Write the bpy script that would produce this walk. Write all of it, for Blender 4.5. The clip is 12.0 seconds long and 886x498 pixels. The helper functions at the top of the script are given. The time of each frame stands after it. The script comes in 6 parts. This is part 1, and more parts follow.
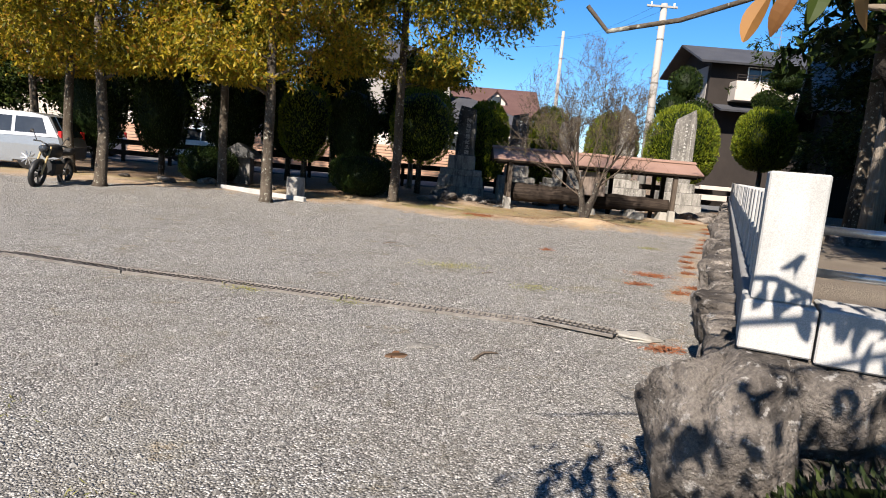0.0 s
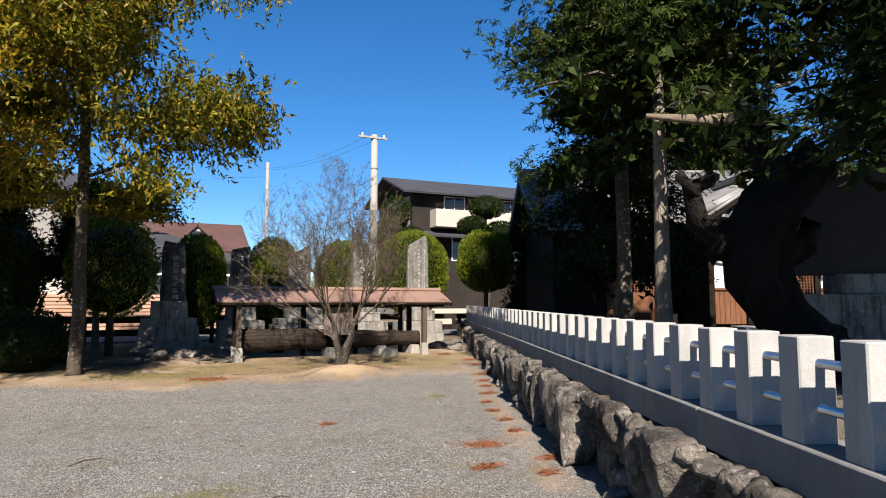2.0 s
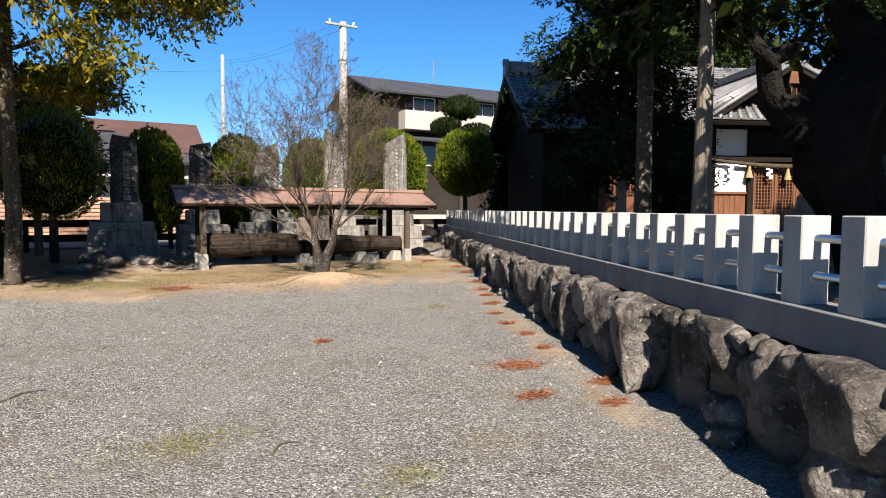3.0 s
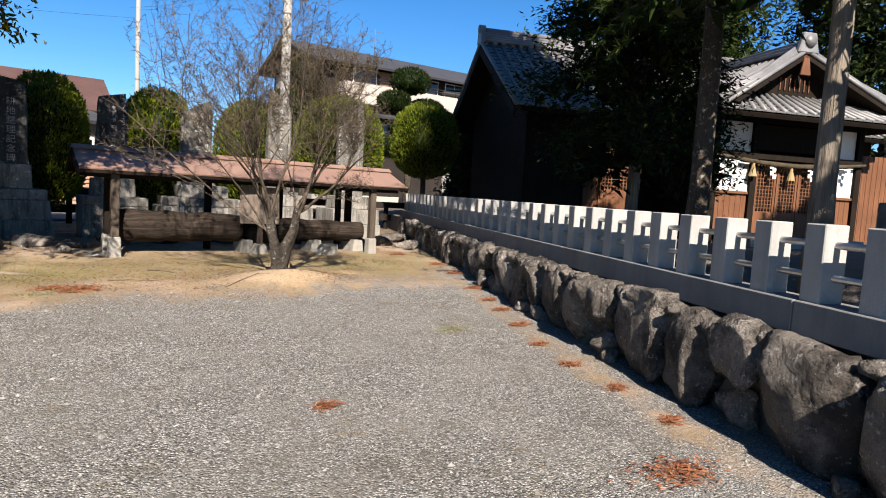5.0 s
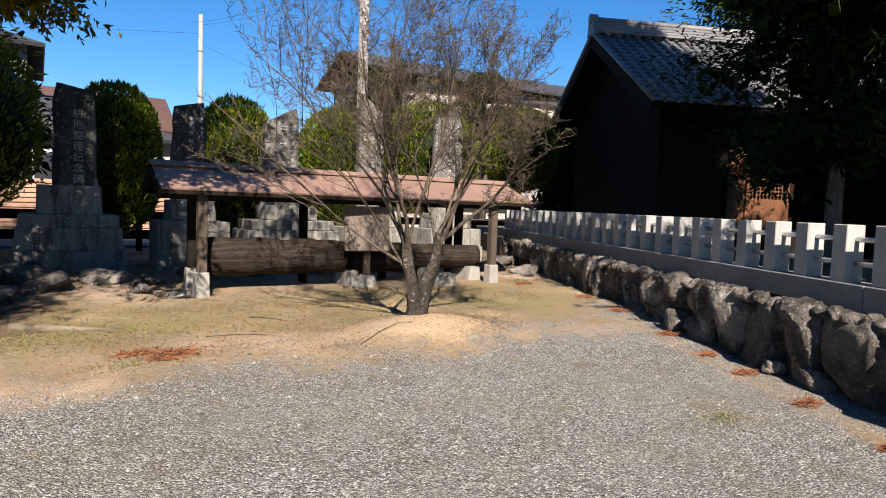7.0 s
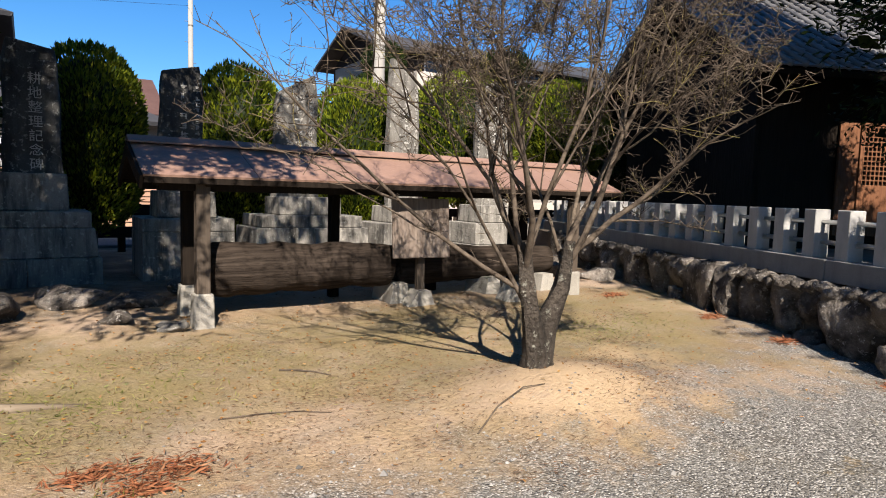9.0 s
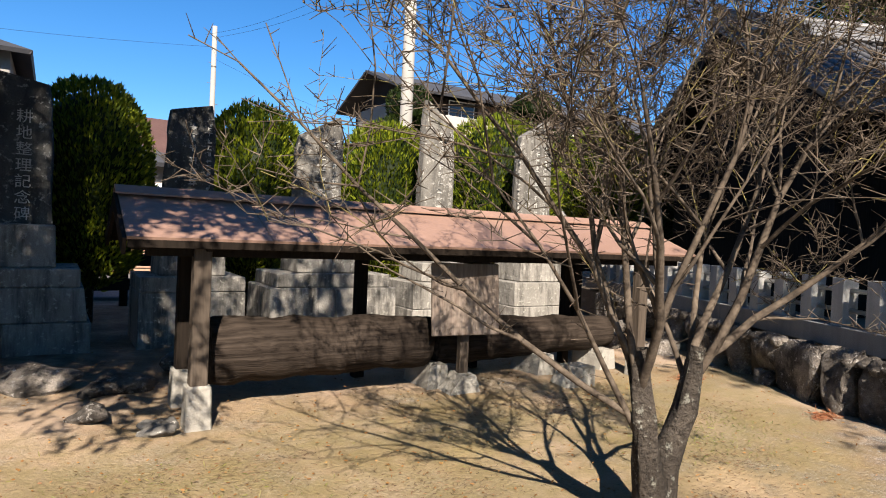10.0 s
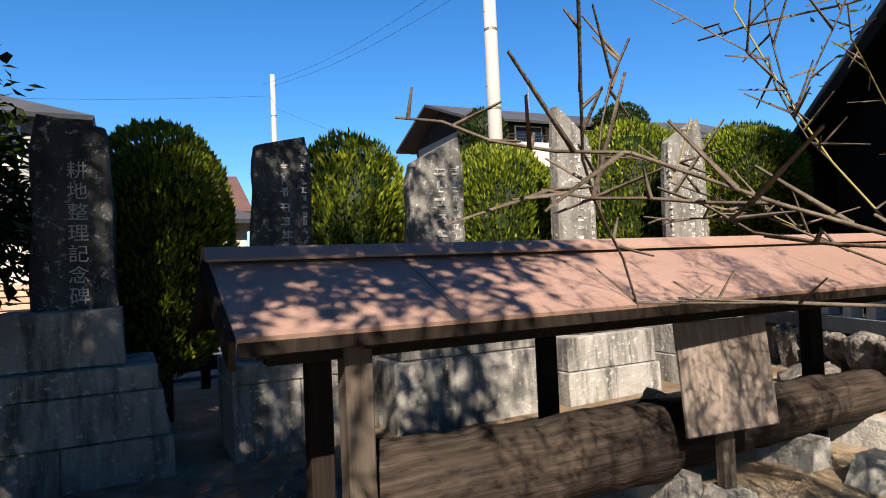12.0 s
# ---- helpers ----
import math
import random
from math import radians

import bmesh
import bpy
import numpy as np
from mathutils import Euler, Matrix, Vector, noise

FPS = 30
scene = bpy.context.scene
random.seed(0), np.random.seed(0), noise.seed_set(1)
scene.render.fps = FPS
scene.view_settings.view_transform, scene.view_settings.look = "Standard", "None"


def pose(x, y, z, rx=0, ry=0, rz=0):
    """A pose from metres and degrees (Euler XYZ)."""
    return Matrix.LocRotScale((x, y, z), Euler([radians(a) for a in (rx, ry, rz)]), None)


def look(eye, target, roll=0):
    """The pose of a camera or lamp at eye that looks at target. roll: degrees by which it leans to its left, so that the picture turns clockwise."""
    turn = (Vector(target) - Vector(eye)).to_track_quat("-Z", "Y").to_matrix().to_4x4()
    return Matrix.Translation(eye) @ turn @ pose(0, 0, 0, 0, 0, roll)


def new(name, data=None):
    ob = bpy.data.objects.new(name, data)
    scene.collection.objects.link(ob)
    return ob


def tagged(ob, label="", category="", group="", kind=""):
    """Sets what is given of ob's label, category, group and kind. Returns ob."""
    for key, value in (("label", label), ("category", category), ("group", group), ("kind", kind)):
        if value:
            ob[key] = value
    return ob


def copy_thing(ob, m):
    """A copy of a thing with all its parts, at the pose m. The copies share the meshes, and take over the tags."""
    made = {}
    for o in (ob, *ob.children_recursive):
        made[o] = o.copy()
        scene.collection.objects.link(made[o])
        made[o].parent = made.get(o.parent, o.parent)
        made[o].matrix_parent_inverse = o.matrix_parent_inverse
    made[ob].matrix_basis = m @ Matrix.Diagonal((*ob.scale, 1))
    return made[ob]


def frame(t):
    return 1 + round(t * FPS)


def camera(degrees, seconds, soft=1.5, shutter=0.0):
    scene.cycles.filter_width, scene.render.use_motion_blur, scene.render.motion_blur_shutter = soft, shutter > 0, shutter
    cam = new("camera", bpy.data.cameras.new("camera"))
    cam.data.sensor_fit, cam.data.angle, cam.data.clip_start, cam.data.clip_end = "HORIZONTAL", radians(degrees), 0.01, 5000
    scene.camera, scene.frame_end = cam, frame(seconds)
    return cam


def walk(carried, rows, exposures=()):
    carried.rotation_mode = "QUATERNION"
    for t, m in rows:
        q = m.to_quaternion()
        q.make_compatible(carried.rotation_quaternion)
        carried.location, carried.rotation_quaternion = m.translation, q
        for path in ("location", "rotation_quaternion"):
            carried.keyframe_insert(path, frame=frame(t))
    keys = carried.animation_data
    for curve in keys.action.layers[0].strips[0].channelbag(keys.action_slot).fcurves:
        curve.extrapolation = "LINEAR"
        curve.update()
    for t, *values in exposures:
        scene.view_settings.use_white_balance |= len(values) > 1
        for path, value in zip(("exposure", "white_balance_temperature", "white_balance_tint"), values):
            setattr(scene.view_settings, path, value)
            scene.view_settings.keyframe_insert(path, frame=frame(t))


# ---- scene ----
cam = camera(70.3, 12.0, 1.0)
METRES, EYE, TILT, LEAN, TURN = 16.9, 1.5, 0.0, 0.0, 0.0
ROWS = [
    (0.0, 0.0, 0.0, 0.0, 0.71, -8.29, -4.89),
    (0.5, -0.0139, 0.042, 0.0017, -3.05, -7.02, -0.85),
    (1.0, -0.0228, 0.0834, 0.0023, -15.25, -6.1, -2.38),
    (1.5, -0.0237, 0.1297, 0.0036, -21.25, -3.41, -1.18),
    (2.0, -0.0262, 0.177, 0.0078, -25.83, 4.73, -0.03),
    (2.5, -0.0222, 0.225, 0.0014, -27.92, 1.43, 2.33),
    (3.0, -0.0226, 0.2695, -0.0006, -29.44, -3.59, -0.31),
    (5.0, -0.0051, 0.4386, 0.0012, -36.63, -5.0, -3.32),
    (5.5, -0.0051, 0.4801, -0.0, -34.27, -3.54, -6.38),
    (6.0, -0.0053, 0.5228, -0.0034, -32.97, -5.7, -3.21),
    (6.5, -0.006, 0.5635, -0.0015, -30.9, -4.08, -2.45),
    (8.5, 0.0196, 0.7239, 0.0021, -41.23, -5.99, -0.45),
    (9.0, 0.0248, 0.7627, 0.0012, -33.37, -5.07, -1.69),
    (9.5, 0.0372, 0.8007, 0.0049, -31.67, -5.5, -1.75),
    (10.0, 0.0496, 0.8378, 0.0135, -31.89, -1.31, -2.64),
    (10.5, 0.0567, 0.8748, 0.0232, -36.27, 2.1, -2.09),
    (11.0, 0.0636, 0.908, 0.0237, -39.47, 4.64, -1.03),
    (11.5, 0.0602, 0.9437, 0.0212, -36.11, 3.51, 1.07),
    (12.0, 0.0538, 0.9775, 0.0211, -26.79, 1.79, 2.45),
]
EXPOSURES = [(t, stops, kelvin, 12) for t, stops, kelvin in ((0.0, 1.62, 6700), (1.0, 1.4, 6750), (2.0, 1.45, 6750), (3.0, 1.62, 6750), (5.0, 1.55, 6750), (8.5, 1.52, 6800), (9.5, 1.55, 6850), (10.5, 1.8, 7050), (12.0, 1.74, 6950))]
walk(cam, [(t, pose(0, 0, EYE, TILT, LEAN, TURN) @ pose(METRES * x, METRES * y, METRES * z, 90 + pitch, roll, yaw)) for t, x, y, z, yaw, pitch, roll in ROWS],
     exposures=EXPOSURES)

# ---------------------------------------------------------------- sun, sky
SUN_EL, SUN_AZ = radians(39), math.atan2(-0.378, -0.926)
sun_dir = Vector((math.sin(SUN_AZ) * math.cos(SUN_EL), math.cos(SUN_AZ) * math.cos(SUN_EL), math.sin(SUN_EL)))
world = bpy.data.worlds.new("sky")
scene.world = world
world.use_nodes = True
wn = world.node_tree.nodes
sky = wn.new("ShaderNodeTexSky")
sky.sky_type = "NISHITA"
sky.sun_disc = False
sky.sun_elevation, sky.sun_rotation = SUN_EL, SUN_AZ % (2 * math.pi)
sky.air_density, sky.dust_density, sky.ozone_density = 1.0, 0.0, 9.0
wn["Background"].inputs["Strength"].default_value = 0.055
rich = wn.new("ShaderNodeHueSaturation")
rich.inputs["Saturation"].default_value = 1.17
world.node_tree.links.new(sky.outputs[0], rich.inputs["Color"])
world.node_tree.links.new(rich.outputs[0], wn["Background"].inputs["Color"])
sun = new("sun", bpy.data.lights.new("sun", "SUN"))
sun.data.energy, sun.data.angle, sun.data.color = 5.0, radians(0.53), (1.0, 0.925, 0.83)
sun.matrix_world = look(tuple(sun_dir * 60), (0, 0, 0))

# ---------------------------------------------------------------- materials


class Nodes:
    def __init__(self, name):
        self.mat = bpy.data.materials.new(name)
        self.mat.use_nodes = True
        self.tree = self.mat.node_tree
        self.bsdf = self.tree.nodes["Principled BSDF"]
        self.pos = self.add("ShaderNodeNewGeometry").outputs["Position"]

    def add(self, kind):
        return self.tree.nodes.new(kind)

    def link(self, a, b):
        self.tree.links.new(a, b)

    def put(self, socket, value):
        if isinstance(value, bpy.types.NodeSocket):
            self.link(value, socket)
        elif isinstance(value, tuple) and len(value) == 3 and socket.type == "RGBA":
            socket.default_value = (*value, 1)
        else:
            socket.default_value = value

    def stretch(self, sx, sy, sz):
        m = self.add("ShaderNodeMapping")
        m.inputs["Scale"].default_value = (sx, sy, sz)
        self.link(self.pos, m.inputs["Vector"])
        return m.outputs[0]

    def noise(self, scale, detail=4.0, rough=0.55, vec=None, lo=0.3, hi=0.7):
        n = self.add("ShaderNodeTexNoise")
        self.link(vec or self.pos, n.inputs["Vector"])
        n.inputs["Scale"].default_value, n.inputs["Detail"].default_value, n.inputs["Roughness"].default_value = scale, detail, rough
        return self.span(n.outputs["Fac"], lo, hi)

    def voronoi(self, scale, out="Distance", feature="F1", vec=None):
        n = self.add("ShaderNodeTexVoronoi")
        n.feature = feature
        self.link(vec or self.pos, n.inputs["Vector"])
        n.inputs["Scale"].default_value = scale
        return n.outputs[out]

    def span(self, value, lo, hi, a=0.0, b=1.0):
        n = self.add("ShaderNodeMapRange")
        self.link(value, n.inputs["Value"])
        for key, v in zip(("From Min", "From Max", "To Min", "To Max"), (lo, hi, a, b)):
            n.inputs[key].default_value = v
        return n.outputs["Result"]

    def math(self, op, a, b=0.0):
        n = self.add("ShaderNodeMath")
        n.operation = op
        self.put(n.inputs[0], a), self.put(n.inputs[1], b)
        return n.outputs[0]

    def mix(self, fac, a, b, blend="MIX"):
        n = self.add("ShaderNodeMix")
        n.data_type, n.blend_type = "RGBA", blend
        self.put(n.inputs[0], fac), self.put(n.inputs[6], a), self.put(n.inputs[7], b)
        return n.outputs[2]

    def attr(self, name):
        n = self.add("ShaderNodeAttribute")
        n.attribute_name = name
        return n.outputs["Fac"]

    def island(self):
        return self.tree.nodes["Geometry"].outputs["Random Per Island"]

    def each(self):
        return self.add("ShaderNodeObjectInfo").outputs["Random"]

    def ramp(self, fac, *stops):
        n = self.add("ShaderNodeValToRGB")
        self.link(fac, n.inputs["Fac"])
        while len(n.color_ramp.elements) < len(stops):
            n.color_ramp.elements.new(0.5)
        for e, (p, c) in zip(n.color_ramp.elements, stops):
            e.position, e.color = p, (*c, 1)
        return n.outputs["Color"]

    def finish(self, color, rough=0.85, bump=None, depth=0.01, metal=0.0, spec=0.3):
        self.put(self.bsdf.inputs["Base Color"], color)
        self.put(self.bsdf.inputs["Roughness"], rough)
        self.bsdf.inputs["Metallic"].default_value = metal
        self.bsdf.inputs["Specular IOR Level"].default_value = spec
        if bump is not None:
            b = self.add("ShaderNodeBump")
            b.inputs["Strength"].default_value = 1.0
            b.inputs["Distance"].default_value = depth
            self.link(bump, b.inputs["Height"])
            self.link(b.outputs[0], self.bsdf.inputs["Normal"])
        return self.mat


def plain(name, c1, c2, scale=3.0, fine=40.0, rough=0.85, depth=0.004, metal=0.0, spec=0.3, vary=0.0):
    n = Nodes(name)
    big, small = n.noise(scale), n.noise(fine, 3.0)
    col = n.mix(big, c1, c2)
    col = n.mix(n.math("MULTIPLY", small, 0.35), col, tuple(v * 0.6 for v in c1))
    if vary:
        col = n.mix(n.math("MULTIPLY", n.each(), vary), col, tuple(v * 0.45 for v in c1))
    return n.finish(col, rough, small, depth, metal, spec)


def wood(name, c1, c2, along="x", rough=0.8, depth=0.004):
    n = Nodes(name)
    k = {"x": (1.1, 24, 24), "y": (30, 2, 30), "z": (30, 30, 2)}[along]
    grain = n.noise(1.0, 5.0, 0.6, n.stretch(*k))
    big = n.noise(1.7)
    col = n.mix(grain, c1, c2)
    col = n.mix(n.math("MULTIPLY", big, 0.5), col, tuple(v * 0.55 for v in c1))
    return n.finish(col, rough, grain, depth)


def stone(name, c1, c2, dark, speck=160.0, stain=0.6, vertical=True, lichen=None, vary=0.0, relief_depth=0.006, cover=(0.46, 0.66)):
    n = Nodes(name)
    base = n.mix(n.noise(2.2), c1, c2)
    base = n.mix(n.math("MULTIPLY", n.noise(speck, 2.0, 0.7, None, 0.4, 0.6), 0.45), base, tuple(v * 0.55 for v in c1))
    streak = n.noise(1.0, 5.0, 0.65, n.stretch(7, 7, 1.1) if vertical else n.stretch(3, 3, 3), *cover)
    base = n.mix(n.math("MULTIPLY", streak, stain), base, dark)
    if lichen:
        spots = n.noise(16.0, 4.0, 0.7, None, 0.58, 0.66)
        base = n.mix(n.math("MULTIPLY", spots, 0.7), base, lichen)
    if vary:
        base = n.mix(n.math("MULTIPLY", n.each(), vary), base, dark)
    relief = n.math("ADD", n.noise(24.0, 6.0, 0.65), n.math("MULTIPLY", n.noise(4.0), 2.0))
    return n.finish(base, 0.88, relief, relief_depth, 0, 0.25)


def leafy(name, *stops, trans=0.35, rough=0.55):
    n = Nodes(name)
    col = n.ramp(n.island(), *stops)
    col = n.mix(n.math("MULTIPLY", n.noise(1.3), 0.35), col, tuple(v * 0.6 for v in stops[0][1]))
    n.finish(col, rough, None, 0, 0, 0.3)
    tr = n.add("ShaderNodeBsdfTranslucent")
    n.link(col, tr.inputs["Color"])
    mx = n.add("ShaderNodeMixShader")
    mx.inputs[0].default_value = trans
    out = n.tree.nodes["Material Output"]
    n.link(n.bsdf.outputs[0], mx.inputs[1]), n.link(tr.outputs[0], mx.inputs[2]), n.link(mx.outputs[0], out.inputs["Surface"])
    return n.mat


def ground_material():
    n = Nodes("gravel_and_soil")
    cell = n.voronoi(82.0, "Color")
    edge = n.voronoi(82.0, "Distance")
    sep = n.add("ShaderNodeSeparateColor")
    n.link(cell, sep.inputs[0])
    gravel = n.ramp(sep.outputs[0], (0.0, (0.03, 0.028, 0.026)), (0.3, (0.14, 0.133, 0.122)), (0.7, (0.235, 0.226, 0.208)), (1.0, (0.52, 0.505, 0.475)))
    # Gaps between pebbles are darkened in colour, as the shade in them.
    gravel = n.mix(n.span(edge, 0.3, 0.75, 0.0, 0.6), gravel, (0.05, 0.047, 0.043))
    fines = n.mix(n.noise(1.1, 3.0), (0.187, 0.1782, 0.1598), (0.2142, 0.206, 0.187))
    gravel = n.mix(n.math("MULTIPLY", n.noise(0.8, 5.0, 0.6, None, 0.42, 0.66), 0.42), gravel, fines)
    gravel = n.mix(n.math("MULTIPLY", n.noise(0.55, 6.0, 0.7, None, 0.5, 0.72), 0.5), gravel, (0.12, 0.107, 0.084))
    gravel = n.mix(n.math("MULTIPLY", n.noise(2.6, 6.0, 0.78, None, 0.52, 0.7), 0.55), gravel, (0.075, 0.064, 0.048))
    soil = n.mix(n.noise(1.6, 6.0, 0.65), (0.185, 0.122, 0.07), (0.30, 0.222, 0.14))
    soil = n.mix(n.math("MULTIPLY", n.noise(70.0, 3.0, 0.7), 0.4), soil, (0.1632, 0.1122, 0.068))
    soil = n.mix(n.math("MULTIPLY", n.noise(9.0, 5.0, 0.75, None, 0.55, 0.7), 0.5), soil, (0.136, 0.0884, 0.0476))
    soil = n.mix(n.math("MULTIPLY", n.noise(0.9, 5.0, 0.7, None, 0.5, 0.66), 0.6), soil, (0.136, 0.1054, 0.051))
    soil = n.mix(n.math("MULTIPLY", n.noise(150.0, 2.0, 0.7, None, 0.55, 0.65), 0.5), soil, (0.34, 0.2924, 0.2244))
    grit = n.mix(n.math("MULTIPLY", n.noise(1.7, 6.0, 0.7, None, 0.45, 0.7), 0.75), soil, gravel)
    soil = n.mix(0.8, soil, grit)
    soil = n.mix(n.math("MULTIPLY", n.noise(3.2, 7.0, 0.8, None, 0.56, 0.68), 0.6), soil, (0.13, 0.062, 0.034))
    soil = n.mix(n.math("MULTIPLY", n.noise(22.0, 6.0, 0.8, None, 0.48, 0.7), 0.65), soil, (0.1, 0.066, 0.038))
    soil = n.mix(n.math("MULTIPLY", n.noise(0.7, 4.0, 0.6, None, 0.5, 0.64), 0.55), soil, (0.36, 0.27, 0.2))
    sand = n.mix(n.noise(30.0), (0.3536, 0.2618, 0.1666), (0.3128, 0.2278, 0.1394))
    moss = n.mix(n.noise(45.0, 4.0, 0.7), (0.09, 0.082, 0.024), (0.2, 0.158, 0.068))
    litter = n.mix(n.noise(38.0, 4.0, 0.75), (0.0476, 0.034, 0.0238), (0.136, 0.0884, 0.051))
    ragged = n.math("ADD", n.math("MULTIPLY", n.noise(5.0, 7.0, 0.75, None, 0.2, 0.8), 0.6), n.math("MULTIPLY", n.noise(1.3, 4.0, 0.6, None, 0.25, 0.75), 0.4))

    def mask(name, soft=0.22):
        return n.span(n.math("ADD", n.attr(name), n.math("MULTIPLY", n.math("SUBTRACT", ragged, 0.5), 1.25)), 0.5 - soft, 0.5 + soft)

    is_soil = mask("soil")
    col = n.mix(is_soil, gravel, soil)
    col = n.mix(n.math("MULTIPLY", mask("moss", 0.4), 0.8), col, moss)
    col = n.mix(mask("sand", 0.3), col, sand)
    col = n.mix(mask("litter", 0.3), col, litter)
    hard = n.math("SUBTRACT", 1.0, is_soil)
    relief = n.math("ADD", n.math("MULTIPLY", n.math("MULTIPLY", edge, -1.3), n.span(hard, 0, 1, 0.12, 1.0)), n.math("MULTIPLY", n.noise(30.0, 5.0, 0.7), 0.7))
    return n.finish(col, 0.92, relief, 0.011, 0, 0.25)


GROUND = ground_material()
ASPHALT = plain("asphalt", (0.0884, 0.0884, 0.0884), (0.1156, 0.1156, 0.1122), 1.2, 220, 0.9, 0.003)
PRECINCT = plain("shaded_earth", (0.102, 0.0816, 0.0612), (0.1632, 0.136, 0.102), 1.5, 60, 0.95, 0.01)
GRANITE = stone("pale_granite", (0.27, 0.265, 0.255), (0.35, 0.344, 0.33), (0.15, 0.163, 0.156), 180, 0.4, True, None, 0.0, 0.001)
# Same granite as the posts, darkened for the curb's shaded yard side.
SHADED_CURB = stone("shaded_curb_granite", (0.136, 0.136, 0.136), (0.1836, 0.1836, 0.1802), (0.0748, 0.0748, 0.0748), 200, 0.35, True, None, 0.0, 0.001)
BOULDER = stone("boulder_stone", (0.15, 0.129, 0.11), (0.33, 0.293, 0.254), (0.032, 0.027, 0.023), 90, 0.9, False, (0.46, 0.44, 0.41), 0.5, 0.03, (0.44, 0.6))
PEDESTAL = stone("weathered_pedestal_granite", (0.1768, 0.1666, 0.1496), (0.272, 0.2584, 0.2346), (0.0272, 0.02516, 0.02244), 140, 0.85, True, (0.34, 0.34, 0.2992))
STELE_DARK = stone("dark_slate_stele", (0.0408, 0.0408, 0.03944), (0.0816, 0.0816, 0.0782), (0.0136, 0.0136, 0.0136), 110, 0.7, True, (0.2584, 0.2584, 0.2448))
SLAB_DARK = plain("near_black_slab", (0.017, 0.013, 0.012), (0.03, 0.024, 0.022), 1.5, 40, 0.8, 0.002)
STELE_PALE = stone("grey_stele", (0.108, 0.102, 0.092), (0.19, 0.18, 0.163), (0.0408, 0.03944, 0.03604), 120, 0.8, True, (0.374, 0.3672, 0.34))
CARVED = plain("whitened_carving", (0.4216, 0.4148, 0.3876), (0.3536, 0.3468, 0.3264), 8, 60, 0.9, 0.001)
CONCRETE = stone("cast_concrete", (0.2448, 0.2312, 0.204), (0.3128, 0.2992, 0.2652), (0.1224, 0.1122, 0.0952), 150, 0.45)
STEEL_DARK = plain("rusty_grating_steel", (0.12, 0.105, 0.092), (0.21, 0.195, 0.175), 6, 70, 0.6, 0.001, 0.5)
STAINLESS = plain("brushed_stainless", (0.558, 0.558, 0.558), (0.63, 0.63, 0.63), 5, 90, 0.28, 0.0005, 1.0)
ROOF_SHEET = plain("terracotta_sheet_metal", (0.1836, 0.1122, 0.085), (0.2244, 0.1428, 0.1108), 1.2, 25, 0.55, 0.0015)
OLD_WOOD = wood("greyed_post_wood", (0.051, 0.03944, 0.0306), (0.102, 0.0816, 0.0646), "z")
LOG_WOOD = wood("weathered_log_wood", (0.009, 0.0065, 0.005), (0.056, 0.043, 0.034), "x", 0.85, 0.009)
BOARD_WOOD = wood("weathered_board_wood", (0.1156, 0.085, 0.068), (0.2244, 0.1836, 0.153), "z", 0.8, 0.003)
# Aged dark timber taken near black; its shade is part of the colour.
DARK_SHADED_WOOD = wood("dark_shaded_wood", (0.00816, 0.00612, 0.00476), (0.01768, 0.01292, 0.00952), "z")
SHRINE_WOOD = wood("red_brown_cypress", (0.1, 0.038, 0.016), (0.16, 0.068, 0.03), "z", 0.7)
PLASTER = plain("white_plaster", (0.702, 0.693, 0.666), (0.747, 0.738, 0.72), 2, 60, 0.9, 0.001)
TILE = plain("grey_smoked_roof_tile", (0.11, 0.11, 0.113), (0.2, 0.2, 0.205), 2.5, 50, 0.45, 0.002, 0.0, 0.5, 0.35)
BARK = stone("grey_brown_bark", (0.05, 0.04, 0.03), (0.095, 0.078, 0.06), (0.018, 0.014, 0.011), 60, 0.65, True, (0.2856, 0.2856, 0.2448))
# Dead wood near black: the precinct trees' shade is in its colour.
DEAD_WOOD = plain("shaded_dead_wood", (0.006, 0.0052, 0.0046), (0.02, 0.017, 0.014), 3, 25, 0.9, 0.02)
PALE_LIMB = wood("bare_pale_limb", (0.1156, 0.0884, 0.0612), (0.1972, 0.1598, 0.1156), "x")
CEDAR_BARK = wood("fibrous_cedar_bark", (0.1156, 0.0918, 0.068), (0.272, 0.2346, 0.1904), "z", 0.9, 0.02)
TWIG = plain("plum_twig_bark", (0.035, 0.027, 0.021), (0.13, 0.103, 0.078), 14, 70, 0.85, 0.002)
PLUM_BARK = stone("lichened_plum_bark", (0.035, 0.028, 0.022), (0.085, 0.07, 0.056), (0.01, 0.008, 0.006), 45, 0.8, True, (0.26, 0.26, 0.22), 0.0, 0.03)
TWIG_GREEN = plain("young_plum_shoot", (0.136, 0.1156, 0.0306), (0.1768, 0.1394, 0.0544), 7, 60, 0.7, 0.001)
YELLOW = leafy("autumn_leaf", (0.0, (0.06, 0.07, 0.0054)), (0.35, (0.2, 0.175, 0.009)), (0.65, (0.37, 0.275, 0.014)), (0.88, (0.38, 0.21, 0.015)), (1.0, (0.1768, 0.068, 0.0136)), trans=0.52)
YELLOWGREEN = leafy("turning_leaf", (0.0, (0.035, 0.05, 0.0054)), (0.4, (0.13, 0.14, 0.009)), (0.75, (0.3, 0.245, 0.015)), (1.0, (0.34, 0.19, 0.017)), trans=0.52)
HEDGE = leafy("clipped_conifer_leaf", (0.0, (0.035, 0.058, 0.004)), (0.5, (0.12, 0.16, 0.008)), (1.0, (0.24, 0.26, 0.016)), trans=0.35)
